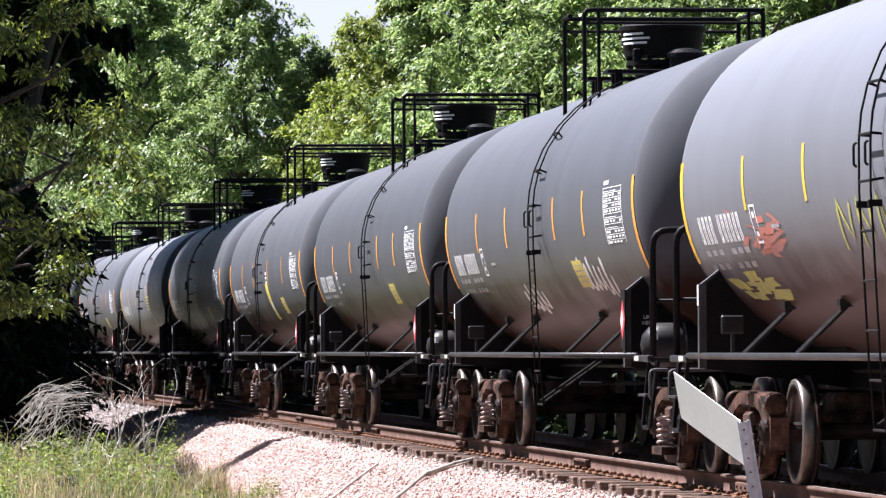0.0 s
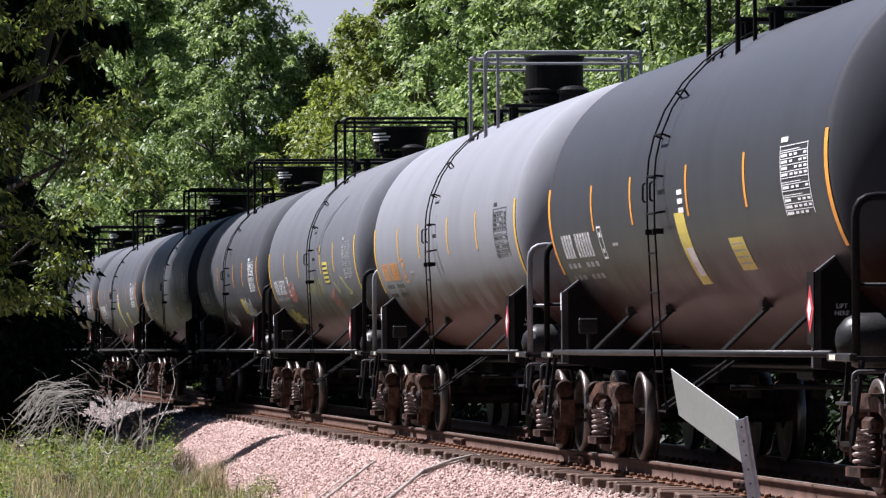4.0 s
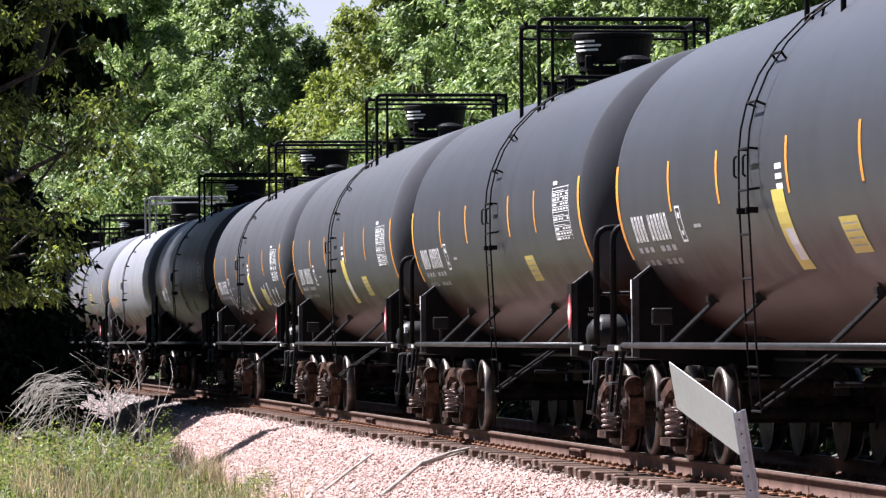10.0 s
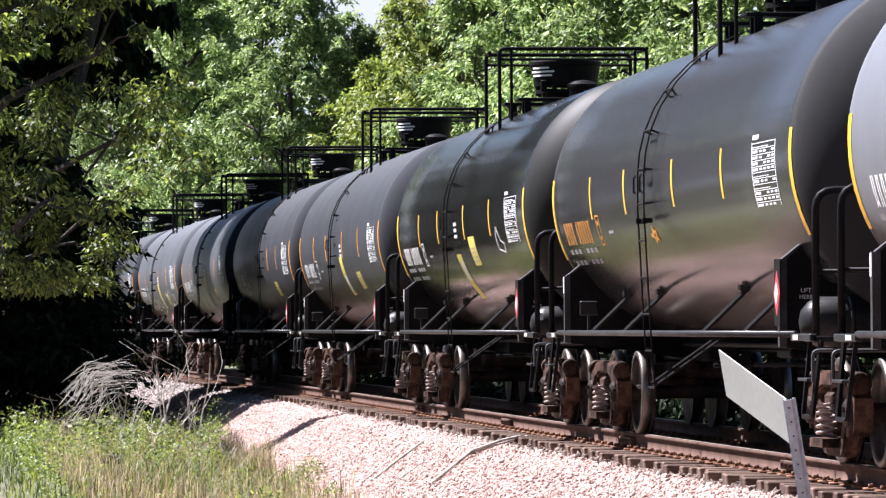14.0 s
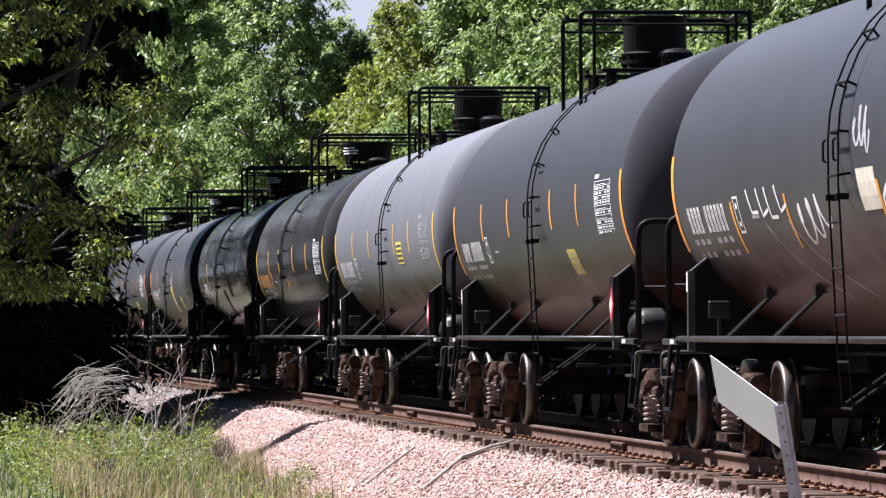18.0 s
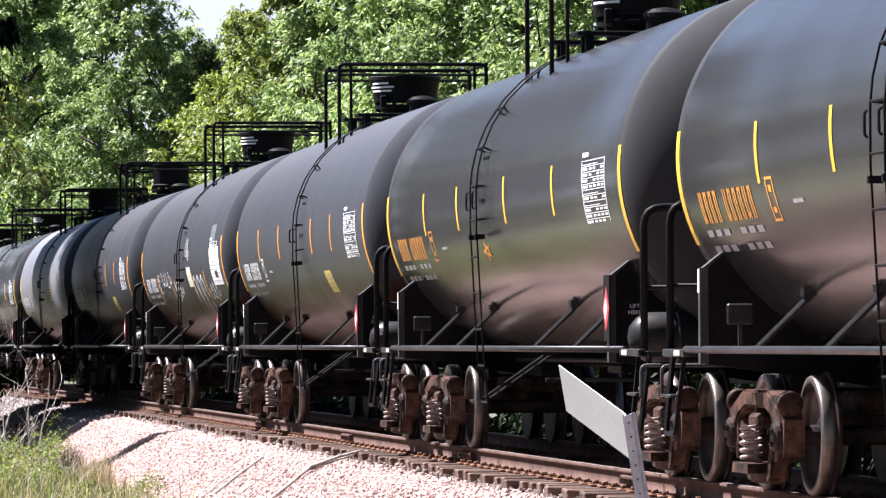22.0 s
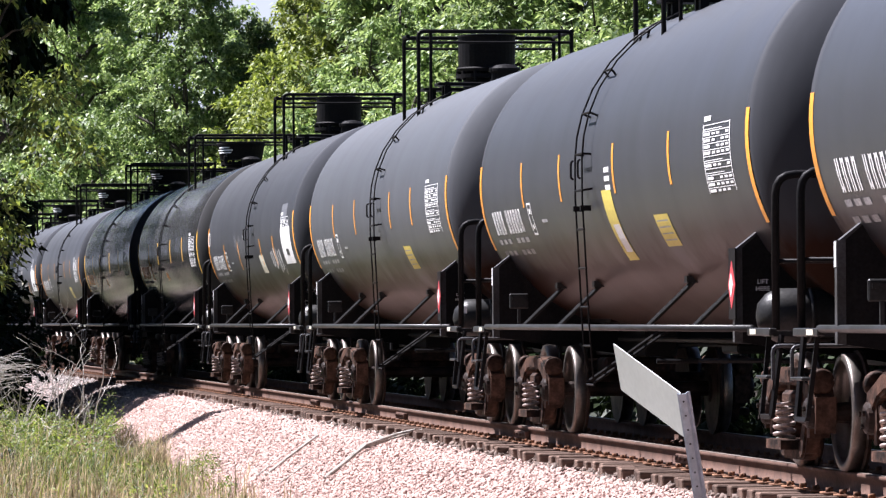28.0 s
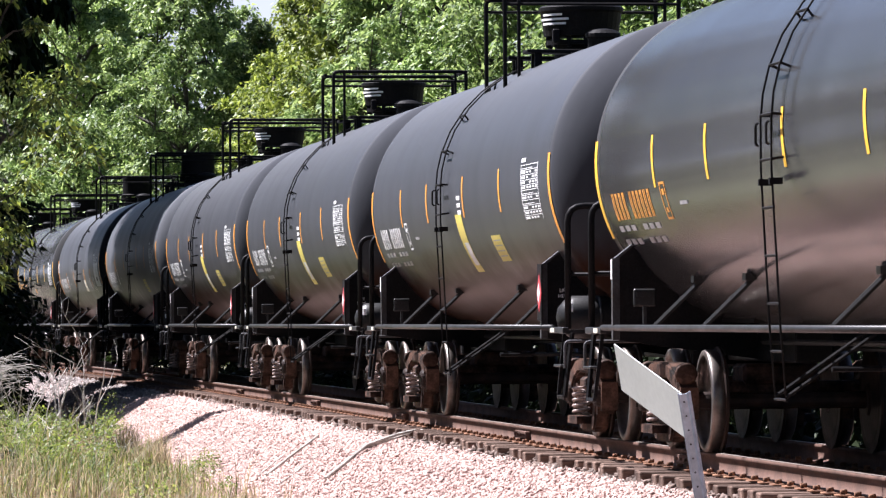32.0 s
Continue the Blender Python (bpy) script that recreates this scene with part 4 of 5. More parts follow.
# the train, front car first: place at half time, paint, and what is on its side
TRAIN = [(332.5, "grey", ""), (314.2, "grey", "s"), (295.9, "grey", ""), (277.6, "grey", "s"), (259.3, "grey", ""), (241.0, "light", ""), (222.7, "grey", "s"),
         (204.4, "grey", "s"), (186.1, "grey", ""), (167.7, "grey", "g1"), (149.4, "light", "g2"), (131.0, "white", "w"), (112.7, "slate", "s"), (94.35, "grey", "s g3"),
         (76.15, "grey", "s"), (57.9, "slate", ""), (39.85, "slate", "s"), (21.3, "black", "s"), (3.05, "dark", "n"), (-15.0, "light", "y"), (-33.1, "slate", ""),
         (-52.0, "slate", "g4"), (-70.0, "slate", ""), (-87.8, "dark", "n"), (-105.9, "dark", "n"), (-124.0, "slate", "g5"), (-142.0, "grey", ""), (-160.4, "slate", "s"),
         (-178.3, "slate", "s"), (-196.6, "slate", "s"), (-215.0, "dark", "n")]
LOOKS = {"grey": "matte grey tank car with orange tape strips and black trucks", "light": "light grey tank car with yellow tape strips and black trucks",
         "white": "off-white tank car with pale railings and orange numbers", "dark": "dark glossy tank car with yellow tape and orange numbers",
         "slate": "dark slate-grey tank car with orange tape strips and black trucks",
         "black": "glossy black tank car with yellow tape and white lettering"}
for i, (place, paint, extra) in enumerate(TRAIN):
    car = PROTO if i == 0 else copy_thing(PROTO, Matrix())
    label = f"graffiti-sprayed {paint} tank car with tape strips and black trucks" if "g" in extra else LOOKS[paint]
    tagged(car, label, "tank car", "tank cars of the train")
    CARS.append((car, place - HALF))
for i, (place, paint, extra) in enumerate(TRAIN):
    car = CARS[i][0]
    spread = "ahead" if paint in ("dark", "white", "black") or "s" in extra.split() else "wide"
    kids = list(car.children)
    for o in kids:
        base = o.name.split(".")[0]
        if base == "ladder" and spread == "ahead" and place != -215.0:
            o.matrix_basis = Matrix.Translation((0, 1.25, 0))
        if base == "tank":
            o.data = TANKS[paint]
        if base == "valve_housing" and place in (131.0, -15.0, -33.1, -124.0, -142.0, 241.0, 277.6):
            o.data = DRUM
            for line in list(o.children):
                bpy.data.objects.remove(line)
        if paint == "white" and base in ("rail_post", "guard_rail", "side_guard_rail", "end_handrail", "bolster_flange", "bolster_arm"):
            o.data = o.data.copy()
            o.data.materials[0] = PALE
    tape = {"grey": ORANGE, "light": GOLD, "white": GOLD, "dark": GOLD, "black": GOLD, "slate": ORANGE}[paint]
    ink = PAINTK if paint == "white" else PAINTW
    number = ORANGE if "n" in extra or paint == "white" else PAINTW
    marks(car, tape, ink, number, swoosh="s" in extra.split(), yellow=paint in ("grey", "black", "slate") and "g4" not in extra and "g5" not in extra, drop=0.45 if "g4" in extra else 0.28 if "g5" in extra else 0.0,
          table=PAINTG if paint == "light" else None, ahead=0.55 if paint == "black" else -0.1, spread=spread)
    if paint == "light":
        lab = flat("yellow_label", YELLOW, car, [(-3.25, -2.45, 2.18, 2.5)], "yellow notice label with dark print")
        flat("print_block", PAINTK, lab, [(-3.2, -2.5, 2.215 + k * 0.07, 2.245 + k * 0.07) for k in range(4)], lift=0.006)
    if "g1" in extra:
        scrawl(car, PAINTW, 2.0, 0.6, 1.55, 1.95, 4, 0.05, 3, "faded white spray scribble")
        scrawl(car, PAINTW, -3.2, -5.0, 1.65, 2.25, 6, 0.045, 4, "faded white spray scribble")
    if "g2" in extra:
        for k in range(4):
            stroke(car, SPRAYY, [(0.9 - k * 0.75, 1.92), (0.75 - k * 0.75, 2.3), (0.5 - k * 0.75, 2.0), (0.3 - k * 0.75, 2.26)], 0.035, "pale yellow-green spray letter")
        splash(car, SPRAYR, 3.4, 5.0, 1.95, 2.25, 6, "blotchy red spray paint")
        splash(car, SPRAYY, 4.7, 6.3, 1.5, 1.85, 7, "yellow spray paint patch")
        splash(car, SPRAYR, -3.6, -2.4, 1.7, 2.1, 9, "pale red spray streaks", 14)
        stroke(car, SPRAYY, [(-5.0, 2.25), (-5.6, 2.1), (-6.2, 2.0), (-5.7, 1.98), (-5.3, 2.22)], 0.035, "yellow-green spray tag")
        stroke(car, SPRAYY, [(-3.6, 2.5), (-3.7, 2.2), (-4.3, 2.0), (-4.6, 2.2)], 0.03, "yellow-green spray tag")
        stroke(car, PAINTK, [(-1.6, 2.75), (-2.2, 2.62), (-2.6, 3.0), (-3.6, 3.35), (-4.2, 3.5)], 0.02, "thin dark spray line")
        stroke(car, PAINTK, [(-1.8, 2.7), (-2.4, 3.1), (-3.2, 3.3)], 0.014, "thin dark spray line")
    if "g3" in extra:
        scrawl(car, PAINTW, 5.0, 0.5, 1.65, 2.05, 9, 0.03, 10, "thin white spray scribble")
        scrawl(car, PAINTW, -2.7, -6.2, 1.72, 2.2, 5, 0.04, 11, "looping white spray scribble")
    if "g4" in extra:
        for k, (y, h) in enumerate(((3.7, 0.2), (3.2, 0.24), (2.8, 0.26), (2.3, 0.22))):
            stroke(car, PAINTW, [(y, 2.4), (y - 0.12, 2.4 - h), (y - 0.42, 2.4 - h + 0.05 * (k % 2))], 0.03, "white spray stroke")
        scrawl(car, PAINTW, 1.5, 0.2, 1.86, 2.32, 3, 0.035, 12, "white spray lettering")
        for y in (3.1, 2.0, -2.6, -3.6):
            stroke(car, PAINTG, [(y, 2.1), (y - 0.6, 1.8), (y - 1.6, 1.45)], 0.015, "thin dribble of white paint")
        for k in range(3):
            y = -2.15 - k * 0.65
            stroke(car, PAINTW, [(y, 1.85), (y - 0.08, 2.18), (y - 0.3, 2.27), (y - 0.5, 2.15), (y - 0.6, 1.75)], 0.035, "large white spray letter")
        scrawl(car, PAINTW, -4.4, -6.0, 1.85, 2.15, 4, 0.025, 13, "white spray lettering")
        scrawl(car, PAINTG, -1.3, -1.95, 2.52, 2.92, 3, 0.035, 14, "faded grey spray letters")
        board = flat("white_board", PAINTW, car, [(-7.25, -5.7, 2.08, 2.66)], "large white repainted panel", lift=0.007)
        flat("black_square", PAINTK, board, [(-6.75, -6.3, 2.2, 2.3)], lift=0.01)
        flat("ruling", PAINTG, board, [(-7.2, -5.75, 2.14 + k * 0.06, 2.148 + k * 0.06) for k in range(8)], lift=0.009)
        flat("repaint_patch", LIGHT, car, [(-6.6, -5.8, 2.68, 3.02)], "grey repainted patch")
        flat("paper_label", CREAM, car, [(-2.05, -1.35, 2.10, 2.42)], "pale cream paper label")
    if paint == "black":
        stroke(car, PAINTW, [(-4.6, 2.3), (-4.75, 2.42), (-5.0, 2.25), (-5.35, 2.2), (-5.25, 2.1), (-4.7, 2.14), (-4.6, 2.3)], 0.02, "white outlined emblem")
    if "g5" in extra:
        scrawl(car, PAINTW, -3.6, -4.4, 1.9, 2.35, 3, 0.022, 15, "white spray lettering")
        scrawl(car, PAINTW, -4.4, -5.3, 1.85, 2.4, 3, 0.022, 16, "white spray lettering")
        board = flat("white_board", PAINTW, car, [(-7.2, -5.75, 2.05, 2.6)], "large white repainted panel", lift=0.007)
        flat("black_square", PAINTK, board, [(-6.7, -6.3, 2.18, 2.27)], lift=0.01)
        flat("repaint_patch", LIGHT, car, [(-6.7, -5.85, 2.68, 2.95)], "grey repainted patch")
        ring = [(7.55 + 0.2 * math.cos(a), 2.62 + 0.11 * math.sin(a)) for a in np.linspace(0, 2 * math.pi, 15)]
        stroke(car, PAINTW, ring, 0.03, "small white painted ring")
        for k in range(7):
            stroke(car, PAINTG, [(2.4 - k * 0.27, 2.6 - 0.05 * (k % 3)), (2.3 - k * 0.27, 2.25 + 0.06 * (k % 2))], 0.02, "white scratch mark")
        flat("paper_label", CREAM, car, [(-2.3, -1.6, 1.95, 2.23)], "pale cream paper label")
    if "n" in extra and place != -215.0:
        star = [(0.55 + 0.24 * math.cos(k * 2.513), 2.08 + 0.09 * math.sin(k * 2.513)) for k in range(6)]
        stroke(car, ORANGE, star, 0.022, "orange painted star mark")


# ---- trees ----
def leaves(name, centres, radii, per, size, material, parent, seed, droop=0.5, simple=False):
    """A crown of small separate leaves gathered in clumps."""
    r = np.random.default_rng(seed)
    n = len(centres) * per
    c, rad = np.repeat(centres, per, 0), np.repeat(radii, per)[:, None]
    d = r.normal(size=(n, 3))
    d /= np.linalg.norm(d, axis=1)[:, None]
    d[:, 2] = np.abs(d[:, 2]) * 1.2 - 0.45 * r.random(n)
    p = c + d * rad * r.uniform(0.4, 1.1, (n, 1)) * np.array([1, 1, 1.15])
    tip = d * np.array([1, 1, 0.25]) + r.normal(scale=0.45, size=(n, 3))
    tip[:, 2] -= droop
    tip /= np.linalg.norm(tip, axis=1)[:, None]
    side = np.cross(tip, r.normal(size=(n, 3)) * 0.5 + np.array([0, 0, 1.0]))
    side /= np.linalg.norm(side, axis=1)[:, None] + 1e-6
    l = size * r.uniform(0.6, 1.3, (n, 1))
    up = np.cross(side, tip)
    if simple:
        v = np.stack([p + side * l * 0.27, p - side * l * 0.27, p + tip * l], 1).reshape(-1, 3)
        return mesh_part(name, v, np.arange(n * 3).reshape(n, 3), material, parent)
    v = np.stack([p, p + tip * l * 0.5 + side * l * 0.22 + up * l * 0.08, p + tip * l, p + tip * l * 0.5 - side * l * 0.22 + up * l * 0.08], 1).reshape(-1, 3)
    return mesh_part(name, v, np.arange(n * 4).reshape(n, 4), material, parent)


def tree(height, width, clumps, per, size, material, seed, low=0.05, lean=(0, 0), droop=0.5, clump=0.7, simple=False):
    """A tapered trunk with limbs and an uneven crown that thins towards the top."""
    r = random.Random(seed)
    ob = new("tree")
    bm = bmesh.new()
    top = Vector((lean[0], lean[1], height * 0.92))
    trunk = [Vector((0, 0, -0.3)), Vector((0.1, 0, height * 0.3)) + Vector((*lean, 0)) * 0.2, Vector((-0.1, 0.1, height * 0.6)) + Vector((*lean, 0)) * 0.55, top]
    tube(bm, trunk, height * 0.013, 8, 0.25)
    centres, radii = [], []
    boughs = max(6, clumps // 14)
    for k in range(boughs):
        h = low + (1 - low) * ((k + r.random()) / boughs)
        env = width * (0.62 + 0.38 * math.sin(math.pi * h)) * (1 - h ** 2.6) ** 0.7
        a = k * 2.4 + r.uniform(-0.6, 0.6)
        d = env * r.uniform(0.35, 0.8)
        c = Vector((lean[0] * h + d * math.cos(a), lean[1] * h + d * math.sin(a), h * height))
        base = Vector((lean[0] * h * 0.8, lean[1] * h * 0.8, max(0.6, c.z - d * 0.7)))
        tube(bm, [base, (base + c) / 2 + Vector((0, 0, 0.25)), c], 0.008 * height * (0.5 + 0.5 * r.random()), 5, 0.3)
        size_k = (0.5 + 0.28 * env) * r.uniform(0.8, 1.2)
        for _ in range(clumps // boughs):
            v = Vector((r.gauss(0, 1), r.gauss(0, 1), r.gauss(0, 1))).normalized() * size_k * r.uniform(0.5, 1.05)
            p = c + Vector((v.x, v.y, v.z * 1.15))
            p.z = max(p.z, low * height + 0.2)
            centres.append(p)
            radii.append(clump * r.uniform(0.55, 1.25) * (1.1 - 0.4 * h))
            if r.random() < 0.2:
                tube(bm, [c, (c + p) / 2 + Vector((0, 0, 0.1)), p], 0.03, 4, 0.3)
    part("trunk", bm, BARK, ob)
    leaves("crown", np.array([tuple(c) for c in centres]), np.array(radii), per, size, material, ob, seed, droop, simple)
    return ob


WOODS = "woods behind the railway line"
protos = {}
for key, args in (("a", (13.5, 4.0, 420, 108, 0.165, LEAF, 11)), ("b", (14.5, 4.3, 440, 108, 0.165, LEAF, 12)), ("y", (12.0, 3.9, 400, 105, 0.155, LEAFY, 13)),
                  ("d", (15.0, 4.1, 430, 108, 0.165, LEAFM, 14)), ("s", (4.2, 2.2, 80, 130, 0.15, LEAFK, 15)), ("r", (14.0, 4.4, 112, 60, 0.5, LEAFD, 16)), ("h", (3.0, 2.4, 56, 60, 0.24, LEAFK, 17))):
    protos[key] = tree(*args, clump=0.46, droop=0.75, simple=True)
TEXT = {"a": "leafy green maple tree in full summer leaf", "b": "broad leafy green tree with drooping leaf clumps", "y": "yellow-green leafy tree in bright sun",
        "d": "dark green leafy tree with a dense crown", "s": "low bush beside the track, leaves near black for shade", "r": "dense tree beside the field, shade put into its leaf colour", "h": "brush added behind the track, leaves near black for shade"}


def spot(px, y, z=-1.0):
    """The place y metres ahead that lies px parts of the view's width unit to the right."""
    return ((px - 784) / FOCAL * y, y, z)


PLANTED = [("b", 215, 215, 1.2, 20), ("d", 290, 205, 1.14, 80), ("a", 355, 190, 1.19, 140), ("b", 430, 178, 1.06, 200), ("d", 520, 200, 0.93, 260), ("d", 565, 178, 0.82, 10),
           ("y", 640, 160, 1.0, 60), ("y", 715, 152, 1.05, 130), ("a", 800, 150, 1.1, 190), ("b", 890, 142, 1.02, 250), ("a", 975, 136, 1.1, 310), ("b", 1060, 132, 1.0, 25),
           ("d", 1140, 130, 1.0, 95), ("a", 1230, 124, 1.08, 165), ("b", 1320, 120, 1.0, 235), ("a", 1410, 118, 1.05, 305), ("d", 1500, 114, 1.0, 15),
           ]
BEHIND = [("a", 600, 230, 0.9, 33), ("d", 740, 200, 1.05, 111), ("b", 880, 185, 1.1, 222), ("b", 120, 250, 1.25, 44), ("d", 30, 260, 1.3, 55), ("b", 150, 205, 1.16, 66), ("a", 250, 186, 1.14, 77), ("b", 480, 188, 0.92, 88), ("a", 590, 192, 0.92, 99), ("y", 690, 172, 1.0, 12)]
used = set()
for key, px, y, scale, turn in PLANTED + BEHIND:
    m = Matrix.Translation(spot(px, y)) @ Matrix.Rotation(radians(turn), 4, "Z")
    ob = protos[key] if key not in used else copy_thing(protos[key], m)
    used.add(key)
    ob.matrix_basis = m @ Matrix.Diagonal((scale, scale, scale, 1))
    tagged(ob, TEXT[key], "tree", WOODS)
for px, y, scale, turn in ((640, 112, 0.6, 50), (860, 104, 0.7, 150), (1090, 96, 0.75, 250), (1330, 88, 0.7, 350), (450, 132, 0.8, 140)):
    m = Matrix.Translation(spot(px, y, -1.3)) @ Matrix.Rotation(radians(turn), 4, "Z")
    ob = protos["s"] if "s" not in used else copy_thing(protos["s"], m)
    used.add("s")
    ob.matrix_basis = m @ Matrix.Diagonal((scale, scale, scale, 1))
    tagged(ob, TEXT["s"], "bush", "bushes along the far side")
# brush added as a dark backing, so gaps under the cars look shaded
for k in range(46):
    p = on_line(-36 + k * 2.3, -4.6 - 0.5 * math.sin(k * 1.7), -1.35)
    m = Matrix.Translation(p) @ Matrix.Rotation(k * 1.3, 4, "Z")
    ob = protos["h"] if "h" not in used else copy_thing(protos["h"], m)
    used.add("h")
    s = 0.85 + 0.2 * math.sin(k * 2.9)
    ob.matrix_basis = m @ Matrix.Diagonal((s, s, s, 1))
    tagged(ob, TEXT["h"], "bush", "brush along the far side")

# big tree over the near side, added above the view to shade the line
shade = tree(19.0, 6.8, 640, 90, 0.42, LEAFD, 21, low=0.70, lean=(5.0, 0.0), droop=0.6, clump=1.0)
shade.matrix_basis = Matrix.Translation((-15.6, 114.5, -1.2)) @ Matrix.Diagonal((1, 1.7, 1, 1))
tagged(shade, "overhanging tree added above the view to shade the track", "tree", "trees on the near side")
# second unseen crown, added only to block sky light over the dark stretch
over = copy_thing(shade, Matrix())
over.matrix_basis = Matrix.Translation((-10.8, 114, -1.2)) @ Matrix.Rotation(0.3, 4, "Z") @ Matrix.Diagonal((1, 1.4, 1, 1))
tagged(over, "overhanging tree added above the view to shade the track", "tree", "trees on the near side")
left = tree(13.0, 3.9, 540, 115, 0.115, LEAFL, 22, low=0.26, droop=0.9, clump=0.32)
left.matrix_basis = Matrix.Translation((-6.3, 57, -1.2)) @ Matrix.Diagonal((0.8, 0.8, 0.8, 1))
tagged(left, "leafy tree with sunlit drooping branches", "tree", "trees on the near side")
# tree added at the view's edge to throw the shadow strip across the ballast
slim = tree(11.5, 1.5, 44, 60, 0.22, LEAFL, 24, low=0.62, droop=0.9, clump=0.4)
slim.matrix_basis = Matrix.Translation((-9.0, 89.8, -1.2))
tagged(slim, "slender tree added to cast a shadow strip on the ballast", "tree", "trees on the near side")
# this crown looks shaded through its near-black leaf colour
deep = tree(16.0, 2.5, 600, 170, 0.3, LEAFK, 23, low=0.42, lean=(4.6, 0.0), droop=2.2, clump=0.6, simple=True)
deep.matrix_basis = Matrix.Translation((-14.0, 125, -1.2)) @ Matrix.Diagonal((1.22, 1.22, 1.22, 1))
tagged(deep, "leafy tree, its own shade put into near-black leaves", "tree", "trees on the near side")
# bushes whose leaf colour stands for the shade under the trees
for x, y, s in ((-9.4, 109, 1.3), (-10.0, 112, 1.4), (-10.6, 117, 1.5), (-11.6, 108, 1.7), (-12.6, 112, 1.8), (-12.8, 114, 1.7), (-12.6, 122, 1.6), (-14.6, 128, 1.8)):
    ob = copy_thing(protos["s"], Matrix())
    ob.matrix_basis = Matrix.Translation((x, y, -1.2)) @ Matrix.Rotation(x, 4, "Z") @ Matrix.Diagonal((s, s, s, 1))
    tagged(ob, "undergrowth bush under the trees, leaves near black for shade", "bush", "undergrowth on the near side")
# mostly unseen trees, added to darken reflections and block sky light
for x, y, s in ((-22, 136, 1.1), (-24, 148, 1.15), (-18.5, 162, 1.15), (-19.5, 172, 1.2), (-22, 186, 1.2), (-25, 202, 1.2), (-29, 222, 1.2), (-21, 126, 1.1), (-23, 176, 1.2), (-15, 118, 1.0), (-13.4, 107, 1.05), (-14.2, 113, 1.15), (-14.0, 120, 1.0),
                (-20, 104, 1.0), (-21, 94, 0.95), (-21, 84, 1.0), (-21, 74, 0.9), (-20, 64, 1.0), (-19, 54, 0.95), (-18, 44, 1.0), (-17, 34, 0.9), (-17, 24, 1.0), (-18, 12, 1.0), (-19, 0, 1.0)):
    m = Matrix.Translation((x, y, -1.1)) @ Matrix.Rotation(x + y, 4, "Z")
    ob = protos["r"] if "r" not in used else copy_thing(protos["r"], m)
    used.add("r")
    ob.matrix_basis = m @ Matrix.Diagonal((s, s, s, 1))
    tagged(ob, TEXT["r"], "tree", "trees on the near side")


# ---- sign, sticks, weeds ----
def from_view(px, py, d, z_up=0.0):
    """A place d metres ahead on the line of sight of a view coordinate."""
    return Vector(((px - 784) / FOCAL * d, d, CAM_Z - (py - 615) / FOCAL * d))


sign = tagged(new("trackside_sign"), "grey sign plate seen from behind on a leaning galvanised post", "sign")
D, U = 19.6, 19.6 / FOCAL
down = Vector((15, 35, -82)) * U
along = Vector((103, -250, -84)) * U
tl = from_view(1191, 661, D)
bm = bmesh.new()
nrm = down.cross(along).normalized() * 0.002
vs = [[bm.verts.new(p + s * nrm) for p in (tl, tl + along, tl + along + down, tl + down)] for s in (-1, 1)]
bm.faces.new(vs[0]), bm.faces.new(vs[1][::-1])
for i in range(4):
    bm.faces.new((vs[0][i], vs[1][i], vs[1][(i + 1) % 4], vs[0][(i + 1) % 4]))
bmesh.ops.recalc_face_normals(bm, faces=bm.faces)
part("sign_plate", bm, SIGNW, sign)
axis = Vector((0.165, 0.22, -1.0)).normalized()
head = tl + along + Vector((0.0, 0, 0.0))
foot = head + axis * ((head.z + 0.75) / -axis.z)
bm = bmesh.new()
ax, ay = Vector((1, 0, 0.18)).normalized(), Vector((-0.2, -1, -0.2)).normalized()
PROFILE = [(-0.034, 0.0), (-0.022, 0.0), (-0.015, 0.026), (0.015, 0.026), (0.022, 0.0), (0.034, 0.0), (0.034, 0.003), (0.024, 0.003), (0.017, 0.030), (-0.017, 0.030), (-0.024, 0.003), (-0.034, 0.003)]
a = [bm.verts.new(head + ax * (x * 0.72 + 0.012) + ay * y) for x, y in PROFILE]
b = [bm.verts.new(foot + ax * (x * 0.72 + 0.012) + ay * y) for x, y in PROFILE]
for i in range(len(a)):
    j = (i + 1) % len(a)
    bm.faces.new((a[i], a[j], b[j], b[i]))
bm.faces.new(a), bm.faces.new(b[::-1])
bmesh.ops.recalc_face_normals(bm, faces=bm.faces)
post = part("sign_post", bm, GALV, sign, "galvanised channel post with bolt holes")
for i in range(14):
    bm = bmesh.new()
    c = head + axis * (0.03 + i * 0.055) + ax * 0.012 + ay * 0.031
    lathe(bm, [(0, 0.004), (0.002, 0.004)], "y", 8)
    bolt = part("bolt_hole", bm, PAINTK, post)
    bolt.matrix_basis = Matrix.Translation(c)


def bank_z(u):
    return float(np.interp(u, [0, 1.2, 1.42, 1.9, 3.2, 3.5, 4.2, 6, 9], [-0.25, -0.26, -0.31, -0.40, -1.18, -1.3, -1.25, -1.15, -1.0]))


def stick(points, radius, label, name="dead_branch", taper=0.4, lift=0.05):
    bm = bmesh.new()
    tube(bm, [Vector(on_line(s, u, bank_z(u) + lift + dz)) for s, u, dz in points], radius, 7, taper)
    ob = part(name, bm, TWIG, None, label)
    return tagged(ob, category="branch")


stick([(-15.5, 2.5, 0.0), (-15.2, 2.2, 0.02), (-14.9, 1.93, 0.04), (-14.4, 1.5, 0.06), (-13.95, 1.22, 0.04)], 0.027, "bleached broken branch lying on the ballast", taper=0.7)
stick([(-14.95, 1.98, 0.03), (-14.45, 1.58, 0.02), (-13.7, 1.1, 0.03)], 0.02, "bleached side branch lying on the ballast", taper=0.7)
stick([(-9.9, 2.7, 0.0), (-9.5, 2.35, 0.02), (-8.94, 1.92, 0.02)], 0.022, "pale split branch lying on the ballast", taper=0.8)
